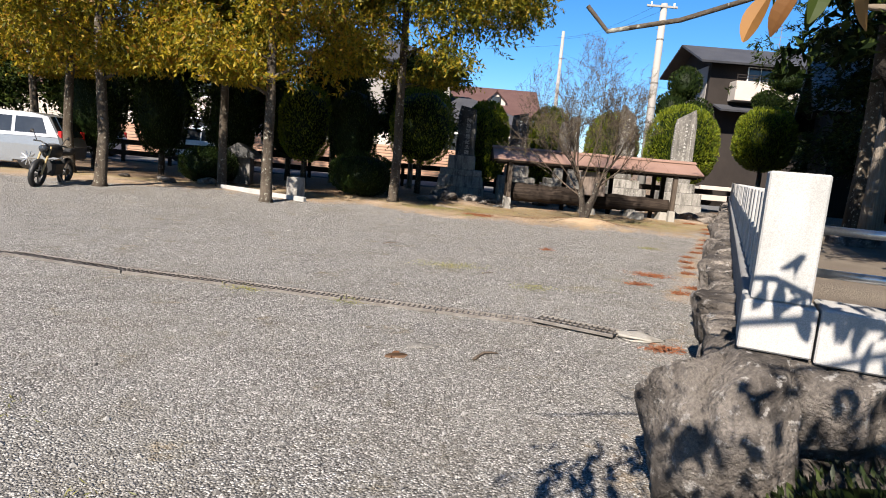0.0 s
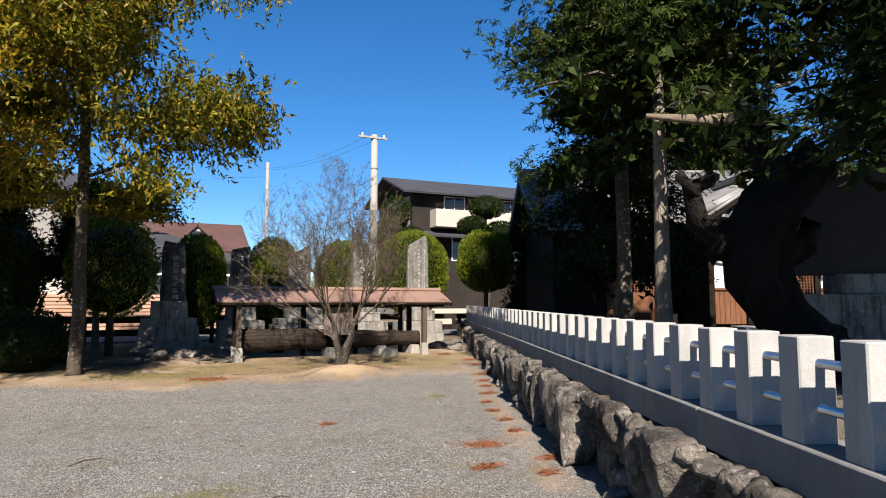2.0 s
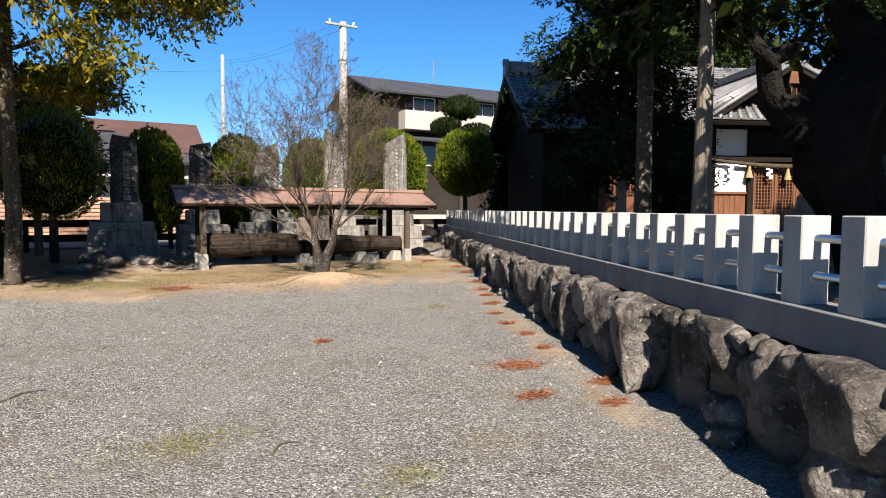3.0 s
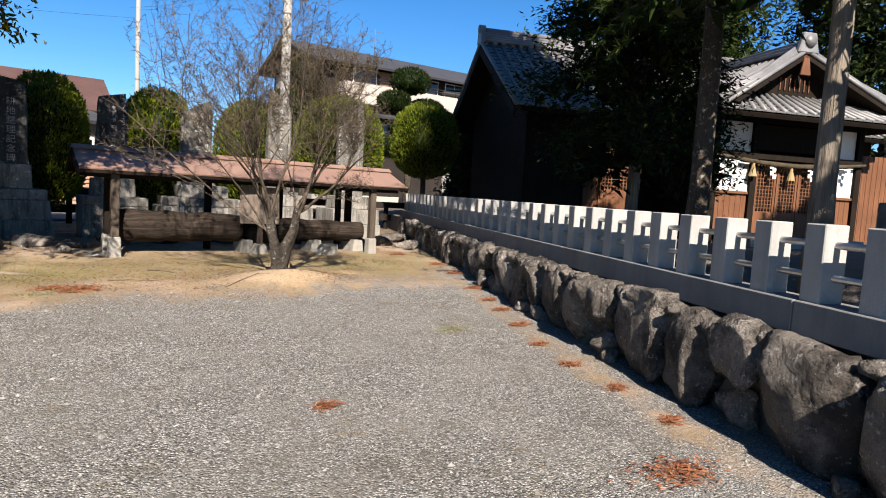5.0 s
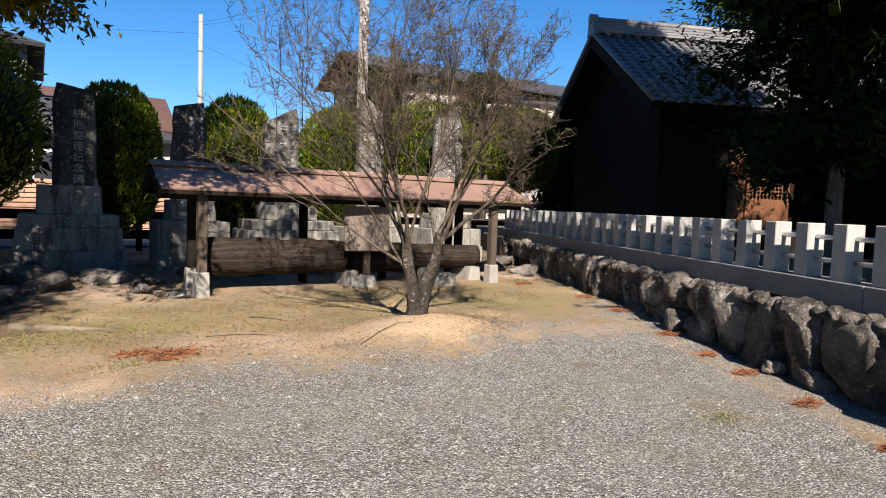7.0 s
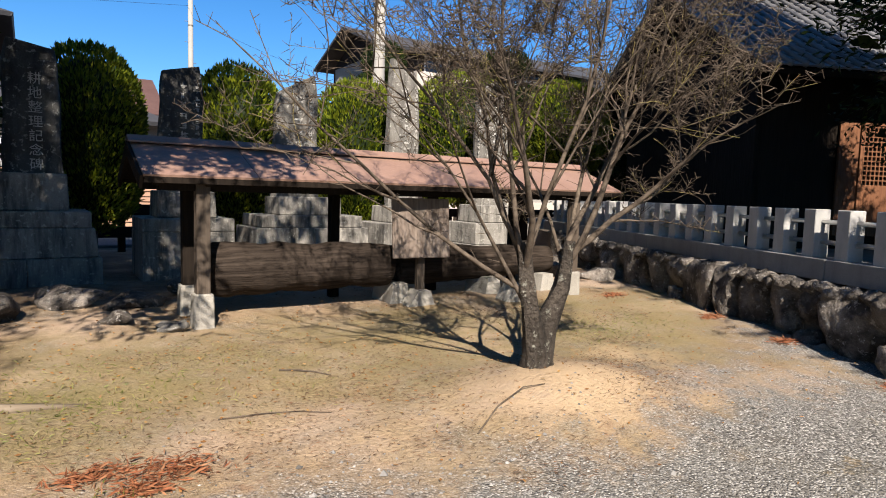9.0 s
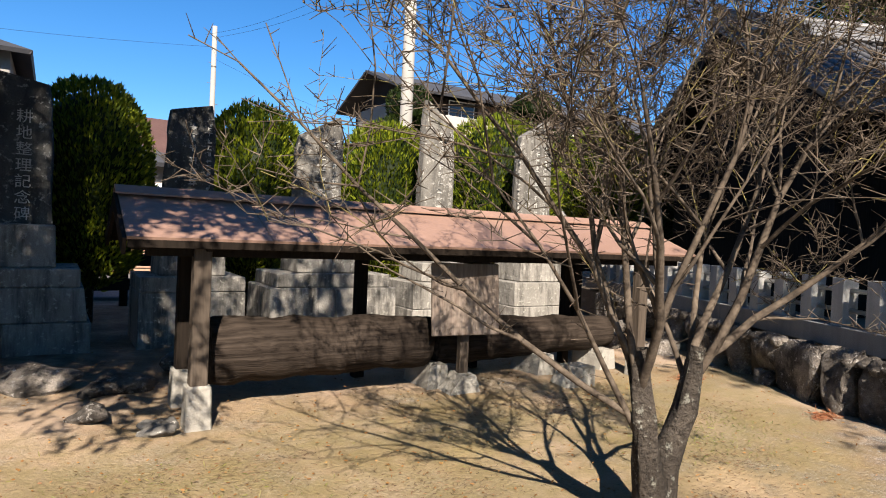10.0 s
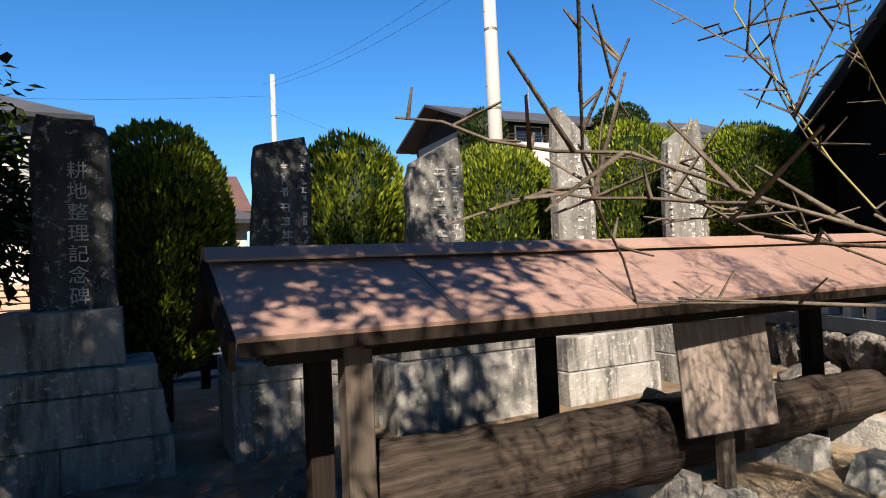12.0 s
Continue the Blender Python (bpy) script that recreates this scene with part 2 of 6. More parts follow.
# Evergreen green lowered to near black; deep tree shade is in the colour.
DARK_SHADED_LEAF = leafy("dark_shaded_evergreen_leaf", (0.0, (0.00408, 0.00816, 0.00204)), (0.6, (0.01496, 0.0272, 0.00544)), (1.0, (0.0408, 0.0578, 0.01224)), trans=0.15)
CEDAR_LEAF = leafy("cedar_needle", (0.0, (0.0102, 0.0204, 0.00408)), (0.6, (0.034, 0.0544, 0.00884)), (1.0, (0.0952, 0.1122, 0.0238)), trans=0.2)
RED_LITTER = leafy("fallen_cedar_frond", (0.0, (0.136, 0.0408, 0.017)), (0.6, (0.2244, 0.0816, 0.034)), (1.0, (0.272, 0.136, 0.068)), trans=0.1, rough=0.8)
BROWN_LEAF = leafy("dry_brown_leaf", (0.0, (0.136, 0.0612, 0.0204)), (0.6, (0.2448, 0.1156, 0.034)), (1.0, (0.2856, 0.1768, 0.0612)), trans=0.25)
DARK_LITTER = leafy("dark_twig_litter", (0.0, (0.045, 0.028, 0.018)), (0.7, (0.11, 0.065, 0.038)), (1.0, (0.19, 0.09, 0.045)), trans=0.05, rough=0.85)
GRASS = leafy("short_grass", (0.0, (0.0816, 0.102, 0.0204)), (0.5, (0.1836, 0.1836, 0.0476)), (1.0, (0.272, 0.2312, 0.0952)), trans=0.3)
PEBBLE = leafy("loose_pebble", (0.0, (0.0544, 0.05236, 0.0476)), (0.4, (0.1496, 0.1428, 0.136)), (0.85, (0.2312, 0.2244, 0.2108)), (1.0, (0.32, 0.31, 0.29)), trans=0.0, rough=0.9)
GLASS = plain("dark_window_glass", (0.0204, 0.0238, 0.0272), (0.034, 0.0374, 0.0408), 1, 5, 0.06, 0.0, 0.0, 0.6)
CAR_SILVER = plain("silver_car_paint", (0.272, 0.2788, 0.2856), (0.2992, 0.306, 0.3128), 1, 30, 0.25, 0.0, 0.6, 0.5)
CAR_WHITE = plain("white_car_paint", (0.702, 0.702, 0.702), (0.72, 0.72, 0.72), 1, 30, 0.25, 0.0, 0.0, 0.5)
BLACK_PLASTIC = plain("black_rubber_and_plastic", (0.01224, 0.01224, 0.01224), (0.01904, 0.01904, 0.01904), 3, 60, 0.5, 0.001)
RED_LENS = plain("red_lamp_lens", (0.306, 0.0136, 0.0136), (0.272, 0.0136, 0.0136), 3, 60, 0.2, 0.0)
HOUSE_WHITE = plain("cream_house_render", (0.3536, 0.3128, 0.272), (0.3876, 0.3468, 0.306), 0.8, 20, 0.9, 0.001)
HOUSE_GREY = plain("grey_house_siding", (0.204, 0.1938, 0.1768), (0.2448, 0.2312, 0.2108), 0.8, 20, 0.9, 0.001)
HOUSE_DARK = plain("dark_brown_house_wall", (0.02, 0.017, 0.0155), (0.03, 0.025, 0.022), 0.8, 20, 0.9, 0.001)
ROOF_DARK = plain("charcoal_slate_roof", (0.0374, 0.03876, 0.0442), (0.0544, 0.05576, 0.0612), 0.8, 9, 0.6, 0.003)
ROOF_BROWN = plain("brown_slate_roof", (0.07, 0.04, 0.036), (0.095, 0.056, 0.05), 0.8, 9, 0.7, 0.003)
SHUTTER = plain("brown_shutter", (0.1632, 0.102, 0.068), (0.1904, 0.1224, 0.0816), 2, 30, 0.7, 0.001)
BRICK_TILE = plain("salmon_wall_tile", (0.3536, 0.2108, 0.1428), (0.408, 0.2584, 0.1836), 1.5, 30, 0.8, 0.002, 0, 0.3, 0.4)
POLE_GREY = plain("pale_concrete_pole", (0.2244, 0.2176, 0.204), (0.272, 0.2652, 0.2482), 1, 60, 0.85, 0.001)
STRAW = plain("rice_straw", (0.2448, 0.1768, 0.0816), (0.306, 0.2312, 0.1224), 9, 90, 0.9, 0.003)
OLD_STRAW = plain("old_dark_straw", (0.034, 0.02584, 0.01496), (0.068, 0.051, 0.0306), 9, 90, 0.9, 0.003)
DULL = 0.08
for soft in (ROOF_DARK, ROOF_BROWN, HOUSE_DARK, BARK, LOG_WOOD, DARK_SHADED_WOOD, DEAD_WOOD, DARK_SHADED_LEAF, CEDAR_LEAF, OLD_WOOD, TWIG):
    soft.node_tree.nodes["Principled BSDF"].inputs["Specular IOR Level"].default_value = DULL
PAPER = plain("white_paper", (0.72, 0.72, 0.702), (0.756, 0.756, 0.738), 9, 90, 0.9, 0.0)

# ---------------------------------------------------------------- mesh helpers


class Mesh:
    """Collects vertices and faces of one mesh."""

    def __init__(self):
        self.v, self.f, self.n = [], [], 0

    def raw(self, verts, faces):
        self.v.extend(verts)
        self.f.extend(tuple(i + self.n for i in f) for f in faces)
        self.n += len(verts)
        return self

    def box(self, c, s, ch=0.006, top=(1.0, 1.0), m=None):
        """A chamfered box; top: how far its upper face tapers."""
        hx, hy, hz = s[0] / 2, s[1] / 2, s[2] / 2
        ch = min(ch, hx * 0.45, hy * 0.45, hz * 0.45)
        idx, verts = {}, []
        for sx in (-1, 1):
            for sy in (-1, 1):
                for sz in (-1, 1):
                    for a in range(3):
                        p = [sx * (hx - (ch if a != 0 else 0)), sy * (hy - (ch if a != 1 else 0)), sz * (hz - (ch if a != 2 else 0))]
                        k = (p[2] / hz + 1) / 2
                        p[0] *= 1 + (top[0] - 1) * k
                        p[1] *= 1 + (top[1] - 1) * k
                        p = Vector(p)
                        if m is not None:
                            p = m @ p
                        idx[sx, sy, sz, a] = len(verts)
                        verts.append((p[0] + c[0], p[1] + c[1], p[2] + c[2]))
        faces = []
        for a in range(3):
            b, d = (a + 1) % 3, (a + 2) % 3
            for s1 in (-1, 1):
                quad = []
                for sb, sd in ((-1, -1), (1, -1), (1, 1), (-1, 1)):
                    k = [0, 0, 0]
                    k[a], k[b], k[d] = s1, sb, sd
                    quad.append(idx[k[0], k[1], k[2], a])
                faces.append(quad if s1 > 0 else quad[::-1])
            for sb in (-1, 1):
                for sd in (-1, 1):
                    ka, kb = [0, 0, 0], [0, 0, 0]
                    ka[a], ka[b], ka[d] = -1, sb, sd
                    kb[a], kb[b], kb[d] = 1, sb, sd
                    q = [idx[(*ka, b)], idx[(*kb, b)], idx[(*kb, d)], idx[(*ka, d)]]
                    faces.append(q if sb * sd > 0 else q[::-1])
        for sx in (-1, 1):
            for sy in (-1, 1):
                for sz in (-1, 1):
                    t = [idx[sx, sy, sz, a] for a in range(3)]
                    faces.append(t if sx * sy * sz > 0 else t[::-1])
        return self.raw(verts, faces)

    def tube(self, pts, radii, segs=8, cap=True, wob=0.0, seed=0.0):
        """A tapering tube along points."""
        pts = [Vector(p) for p in pts]
        verts, faces = [], []
        ref = Vector((0.13, 0.27, 1)).normalized()
        d0 = (pts[-1] - pts[0])
        if d0.length and abs(d0.normalized().dot(ref)) > 0.9:
            ref = Vector((1, 0.1, 0)).normalized()
        for i, p in enumerate(pts):
            d = (pts[min(i + 1, len(pts) - 1)] - pts[max(i - 1, 0)]).normalized()
            a = d.cross(ref).normalized()
            b = d.cross(a)
            for k in range(segs):
                t = 2 * math.pi * k / segs
                r = radii[i]
                if wob:
                    r *= 1 + wob * noise.noise(Vector((math.cos(t) * 1.3 + seed, math.sin(t) * 1.3, i * 0.55 + seed * 3)))
                verts.append(tuple(p + (a * math.cos(t) + b * math.sin(t)) * r))
        for i in range(len(pts) - 1):
            for k in range(segs):
                k2 = (k + 1) % segs
                faces.append((i * segs + k, i * segs + k2, (i + 1) * segs + k2, (i + 1) * segs + k))
        if cap:
            faces.append(tuple(range(segs))[::-1])
            faces.append(tuple((len(pts) - 1) * segs + k for k in range(segs)))
        return self.raw(verts, faces)

    def prism(self, outline, y0, y1, m=None):
        """An outline in x, z drawn out from y0 to y1."""
        n = len(outline)
        verts = [(x, y0, z) for x, z in outline] + [(x, y1, z) for x, z in outline]
        if m is not None:
            verts = [tuple(m @ Vector(v)) for v in verts]
        faces = [tuple(range(n)), tuple(range(n, 2 * n))[::-1]]
        faces += [(i, i + n, (i + 1) % n + n, (i + 1) % n) for i in range(n)]
        return self.raw(verts, faces)

    def quad(self, a, b, c, d):
        return self.raw([tuple(a), tuple(b), tuple(c), tuple(d)], [(0, 1, 2, 3)])

    def sheet(self, a, b, c, d, thick):
        """A slab of that thickness under the quad a b c d."""
        a, b, c, d = (Vector(p) for p in (a, b, c, d))
        nrm = (b - a).cross(d - a).normalized() * thick
        verts = [tuple(p) for p in (a, b, c, d, a - nrm, b - nrm, c - nrm, d - nrm)]
        return self.raw(verts, [(0, 1, 2, 3), (7, 6, 5, 4), (0, 4, 5, 1), (1, 5, 6, 2), (2, 6, 7, 3), (3, 7, 4, 0)])

    def data(self, name, smooth=False):
        me = bpy.data.meshes.new(name)
        me.from_pydata(self.v, [], self.f)
        if smooth:
            me.polygons.foreach_set("use_smooth", [True] * len(me.polygons))
        me.update()
        return me


def part(name, mesh, material, parent=None, label="", smooth=False):
    """One mesh object under a thing or under a part."""
    me = mesh if isinstance(mesh, bpy.types.Mesh) else mesh.data(name, smooth)
    if not me.materials:
        me.materials.append(material)
    ob = new(name, me)
    ob.parent = parent
    if label:
        ob["label"] = label
    return ob


def thing(name, label, category, group="", at=None, kind=""):
    ob = new(name)
    ob.empty_display_size = 0.1
    if at is not None:
        ob.matrix_basis = at
    return tagged(ob, label, category, group, kind)


def solid(name, mesh, material, label, category, group="", at=None, kind="", smooth=False):
    ob = part(name, mesh, material, None, "", smooth)
    if at is not None:
        ob.matrix_basis = at
    return tagged(ob, label, category, group, kind)


TURN_W = -23.5
CW, SW = math.cos(radians(23.5)), math.sin(radians(23.5))


def shrine_pose(v, u, z=0.0, rz=0.0):
    """A pose in the precinct's own axes: v across the wall, u along it."""
    return pose(SW * u + CW * v, CW * u - SW * v, z, 0, 0, TURN_W + rz)


def to_uv(x, y):
    return SW * x + CW * y, CW * x - SW * y


def smooth01(a, b, x):
    t = min(1.0, max(0.0, (x - a) / (b - a)))
    return t * t * (3 - 2 * t)


PLUM = (3.56, 16.32)


def ground_z(x, y):
    z = 0.15 * smooth01(12.5, 19, y)
    z += 0.2 * math.exp(-(((x - 3.6) / 0.85) ** 2 + ((y - 16.05) / 0.65) ** 2))
    z += 0.03 * noise.noise(Vector((x * 0.35, y * 0.35, 0)))
    if y > 15 and -12 < x < 9:
        z += 0.025 * noise.noise(Vector((x * 1.4, y * 1.4, 3)))
    return z


def rock(size, seed, rough=0.28, sub=2, flat=0.0, boxy=0.6):
    """A lumpy boulder mesh of that size about its centre."""
    bm = bmesh.new()
    bmesh.ops.create_icosphere(bm, subdivisions=sub, radius=1)
    rnd = random.Random(seed)
    cuts = [(Vector((rnd.uniform(-1, 1), rnd.uniform(-1, 1), rnd.uniform(-1, 1))).normalized(), rnd.uniform(0.55, 0.88)) for _ in range(11)]
    off = Vector((seed * 7.31, seed * 3.17, seed * 1.9))
    for v in bm.verts:
        p = v.co.normalized()
        p = p / max(abs(p.x), abs(p.y), abs(p.z)) ** boxy
        for nrm, d in cuts:
            over = p.dot(nrm) - d
            if over > 0:
                p -= nrm * over * 0.92
        p *= 1 + rough * noise.noise(p * 1.1 + off) + 0.4 * rough * noise.noise(p * 3.1 + off) + 0.28 * rough * noise.noise(p * 6.5 + off) - 0.25 * rough * abs(noise.noise(p * 2.3 - off))
        if flat and p.z > 1 - flat:
            p.z = 1 - flat + (p.z - 1 + flat) * 0.15
        v.co = Vector((p.x * size[0] / 2, p.y * size[1] / 2, p.z * size[2] / 2))
    me = bpy.data.meshes.new("rock")
    bm.to_mesh(me)
    bm.free()
    me.polygons.foreach_set("use_smooth", [True] * len(me.polygons))
    return me


def leaf_cloud(centres, dirs, length, width, rng, curl=0.25, name="leaves"):
    """Many small folded leaves as one mesh: centres and directions are n x 3 arrays."""
    n = len(centres)
    d = dirs / (np.linalg.norm(dirs, axis=1, keepdims=True) + 1e-9)
    r = rng.normal(size=(n, 3))
    side = np.cross(d, r)
    side /= np.linalg.norm(side, axis=1, keepdims=True) + 1e-9
    nrm = np.cross(d, side)
    ln = (length * rng.uniform(0.65, 1.3, n))[:, None]
    wd = (width * rng.uniform(0.7, 1.3, n))[:, None]
    p0 = centres
    p1 = centres + d * ln * 0.45 + side * wd * 0.5 + nrm * ln * curl * 0.3
    p2 = centres + d * ln - nrm * ln * curl * 0.4
    p3 = centres + d * ln * 0.45 - side * wd * 0.5 + nrm * ln * curl * 0.3
    verts = np.stack([p0, p1, p2, p3], axis=1).reshape(-1, 3)
    me = bpy.data.meshes.new(name)
    me.vertices.add(4 * n)
    me.vertices.foreach_set("co", verts.ravel())
    me.loops.add(4 * n)
    me.loops.foreach_set("vertex_index", np.arange(4 * n, dtype=np.int32))
    me.polygons.add(n)
    me.polygons.foreach_set("loop_start", np.arange(0, 4 * n, 4, dtype=np.int32))
    me.update(calc_edges=True)
    me.validate()
    return me

# ---------------------------------------------------------------- ground


def soil_edge(x):
    """How far along y the gravel reaches before bare earth begins."""
    knots = [(-40, 18.5), (-9, 16.4), (-6.4, 17.3), (-3.6, 16.1), (-2.0, 16.7), (-0.2, 15.2), (1.2, 15.6), (3.0, 15.3), (4.0, 15.25), (5.0, 15.1), (6.0, 15.3), (7.5, 16.5), (40, 18)]
    for (x0, y0), (x1, y1) in zip(knots, knots[1:]):
        if x <= x1:
            return y0 + (y1 - y0) * (x - x0) / (x1 - x0)
    return knots[-1][1]


def axis(lo, hi, step, far):
    fine = list(np.arange(lo, hi + step / 2, step))
    out, g, p, q = [], step, lo, hi
    left, right = [], []
    while q < far:
        g *= 1.35
        p, q = p - g, q + g
        left.append(p), right.append(q)
    return left[::-1] + fine + right


def make_ground():
    xs, ys = axis(-11.0, 9.6, 0.11, 900), axis(-2.0, 24.0, 0.11, 900)
    verts = [(x, y, ground_z(x, y)) for y in ys for x in xs]
    nx = len(xs)
    faces = [(j * nx + i, j * nx + i + 1, (j + 1) * nx + i + 1, (j + 1) * nx + i) for j in range(len(ys) - 1) for i in range(nx - 1)]
    m = Mesh()
    m.v, m.f = verts, faces
    me = m.data("ground", True)
    soil, moss, sand, litter = [], [], [], []
    for x, y, z in verts:
        u, v = to_uv(x, y)
        e = y - soil_edge(x)
        near_wall = 0.55 * math.exp(-((v + 0.35) / 0.28) ** 2) if 8 < u < 24 else 0.3 * math.exp(-((v + 0.3) / 0.25) ** 2)
        soil.append(max(smooth01(-1.1, 0.9, e) * (0.62 + 0.38 * smooth01(4.6, 3.6, x) + 0.38 * smooth01(16.6, 17.6, y) * smooth01(3.6, 4.6, x)), near_wall))
        g1 = math.exp(-(((x + 0.05) / 0.9) ** 2 + ((y - 17.2) / 0.35) ** 2)) * 0.75
        g2 = math.exp(-(((x - 5.8) / 0.9) ** 2 + ((y - 17.6) / 0.7) ** 2)) * 0.6
        g3 = sum(k * math.exp(-(((x - a) / w) ** 2 + ((y - b) / w) ** 2)) for a, b, w, k in ((0.12, 8.75, 0.28, 0.62), (1.15, 7.6, 0.14, 0.62), (2.6, 8.9, 0.5, 0.3), (1.9, 7.9, 0.35, 0.3), (4.4, 13.0, 0.4, 0.3)))
        g4 = 0.85 * math.exp(-(((x - 0.4) / 1.0) ** 2 + ((y - 17.6) / 0.5) ** 2))
        moss.append(max(g1, g2, g3, g4, 0.6 * smooth01(0.4, 1.8, e) * smooth01(20, 18.6, y)))
        sand.append(max(math.exp(-(((x - 3.65) / 0.8) ** 2 + ((y - 15.95) / 0.5) ** 2)) * 0.95, 0.45 * math.exp(-(((x - 2.0) / 1.0) ** 2 + ((y - 16.3) / 0.5) ** 2)), 0.5 * math.exp(-(((x - 4.9) / 0.5) ** 2 + ((y - 16.6) / 0.6) ** 2))))
        litter.append(max(smooth01(1.2, 2.6, e) * smooth01(0.9, -0.6, x) * 0.85, 0.6 * smooth01(20.3, 21.5, y)))
    for name, values in (("soil", soil), ("moss", moss), ("sand", sand), ("litter", litter)):
        me.attributes.new(name, "FLOAT", "POINT").data.foreach_set("value", values)
    solid("ground", me, GROUND, "grey gravel yard running into bare sandy earth", "ground", kind="structure")


make_ground()

# precinct terrace behind the boulder wall
m = Mesh()
m.box((22.38, 21.4, 0.28), (44.0, 36.3, 0.84), 0.03)
solid("terrace_ground", m, PRECINCT, "raised earth terrace of the shrine precinct", "ground", at=shrine_pose(0, 0), kind="structure")

# ---------------------------------------------------------------- boulder wall
wall = thing("retaining_wall", "low dry-laid retaining wall of rounded grey boulders", "wall", kind="structure")
rnd = random.Random(11)


def wall_boulder(size, seed, narrow):
    """A squarish boulder with a flat top whose foot is narrower than its shoulders."""
    me = rock((1, 1, 1), seed, 0.3, 4, 0.12, 0.95)
    off = Vector((seed * 1.7, 0, seed))
    lo = [min(v.co[i] for v in me.vertices) for i in range(3)]
    hi = [max(v.co[i] for v in me.vertices) for i in range(3)]
    for vert in me.vertices:
        p = Vector([(vert.co[i] - lo[i]) / (hi[i] - lo[i]) - 0.5 for i in range(3)])
        p = Vector([math.copysign(abs(2 * c) ** (0.42 if i == 2 and c > 0 else 0.72), c) / 2 for i, c in enumerate(p)])
        k = smooth01(-0.5, 0.2, p.z)
        p = Vector((p.x * (narrow + (1 - narrow) * k) * size[0], p.y * (0.8 + 0.2 * k) * size[1], p.z * size[2]))
        chip = noise.noise(p * 5.0 + off) + 0.6 * noise.noise(p * 13.0 + off) + 0.35 * noise.noise(p * 30.0 + off)
        vert.co = p + vert.normal * 0.022 * chip
    return me


u, k = 2.72, 0
while u < 25.5:
    w = rnd.choice((rnd.uniform(0.34, 0.5), rnd.uniform(0.5, 0.78), rnd.uniform(0.55, 0.95)))
    hanging = rnd.random() < 0.42 and u > 3.5
    tall = rnd.uniform(0.46, 0.6) if hanging else rnd.uniform(0.84, 0.92)
    dep = rnd.uniform(0.5, 0.66)
    ob = part("boulder", wall_boulder((w * 1.1, dep, tall), k + 1, rnd.uniform(0.6, 0.95)), BOULDER, wall)
    ob.matrix_basis = shrine_pose(0.26 + rnd.uniform(-0.13, 0.05), u + w / 2, 0.79 - tall / 2 + rnd.uniform(-0.05, 0.01), 90 + rnd.uniform(-14, 14)) @ pose(0, 0, 0, rnd.uniform(-6, 6), rnd.uniform(-7, 7), 0)
    if hanging:
        s = rnd.uniform(0.26, 0.42)
        ob = part("boulder", rock((s * 1.2, s, s * 1.15), 400 + k * 2, 0.34, 3, 0.0, 0.85), BOULDER, wall)
        ob.matrix_basis = shrine_pose(0.1 + rnd.uniform(-0.1, 0.1), u + w * rnd.uniform(0.3, 0.6), 0.13, rnd.uniform(0, 180)) @ pose(0, 0, 0, rnd.uniform(-20, 20), rnd.uniform(-20, 20), 0)
    elif rnd.random() < 0.35:
        s = rnd.uniform(0.14, 0.24)
        ob = part("boulder", rock((s * 1.3, s, s), 401 + k * 2, 0.34, 3, 0.0, 0.8), BOULDER, wall)
        ob.matrix_basis = shrine_pose(0.0 + rnd.uniform(-0.1, 0.08), u + w + rnd.uniform(-0.04, 0.04), 0.06, rnd.uniform(0, 180))
    u += w * rnd.uniform(0.96, 1.06)
    k += 1
corner = part("boulder", rock((0.8, 0.74, 1.02), 690, 0.3, 4, 0.12, 0.7), BOULDER, wall)
corner.matrix_basis = shrine_pose(0.02, 3.05, 0.34, 80)
for row in range(2):
    v = 0.22
    while v < 5.0:
        w = rnd.uniform(0.5, 0.85)
        ob = part("boulder", wall_boulder((w * 1.04, 0.46, 0.46), 700 + k, 0.95), BOULDER, wall)
        ob.matrix_basis = shrine_pose(v + w / 2, 3.16 + rnd.uniform(-0.03, 0.03) - 0.05 * (1 - row), 0.12 + row * 0.43, rnd.uniform(-5, 5))
        v += w
        k += 1

rubble = [rock((0.2 + 0.03 * (i % 4), 0.2, 0.17), 800 + i, 0.34, 2, 0.1, 0.9) for i in range(10)]
u = 3.3
while u < 25.4:
    ob = part("rubble_stone", rubble[rnd.randrange(10)], BOULDER, wall)
    ob.matrix_basis = shrine_pose(0.1 + rnd.uniform(-0.05, 0.03), u, 0.675 + rnd.uniform(-0.02, 0.02), rnd.uniform(0, 180))
    u += rnd.uniform(0.13, 0.2)
core = Mesh().box((0.31, 14.6, 0.3), (0.2, 22.9, 0.84), 0.05)
part("earth_backing", core, PRECINCT, wall, "earth and rubble packed behind the boulders").matrix_basis = shrine_pose(0, 0)
part("earth_backing", Mesh().box((2.6, 3.22, 0.36), (4.8, 0.24, 0.72), 0.03), BOULDER, wall, "mortar between the corner stones").matrix_basis = shrine_pose(0, 0)

# ---------------------------------------------------------------- stone fence on the wall
fence = thing("stone_fence", "pale granite shrine fence with square posts on a long curb", "fence", kind="structure", at=shrine_pose(0, 0))
curb_bottom, curb_top, post_top = 0.745, 0.965, 1.468
joints = [3.32, 6.52, 10.2, 13.88, 17.56, 21.24, 24.92, 26.2]
# Side curb uses the darkened granite, its face's shade in the colour.
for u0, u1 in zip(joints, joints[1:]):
    part("curb_stone", Mesh().box((0.305, (u0 + u1) / 2, (curb_bottom + curb_top) / 2), (0.3, u1 - u0 - 0.008, curb_top - curb_bottom), 0.007), SHADED_CURB, fence)
post_mesh = Mesh().box((0, 0, (post_top - curb_top) / 2), (0.18, 0.165, post_top - curb_top + 0.004), 0.007).data("fence_post")
rnd = random.Random(5)
u = 3.76
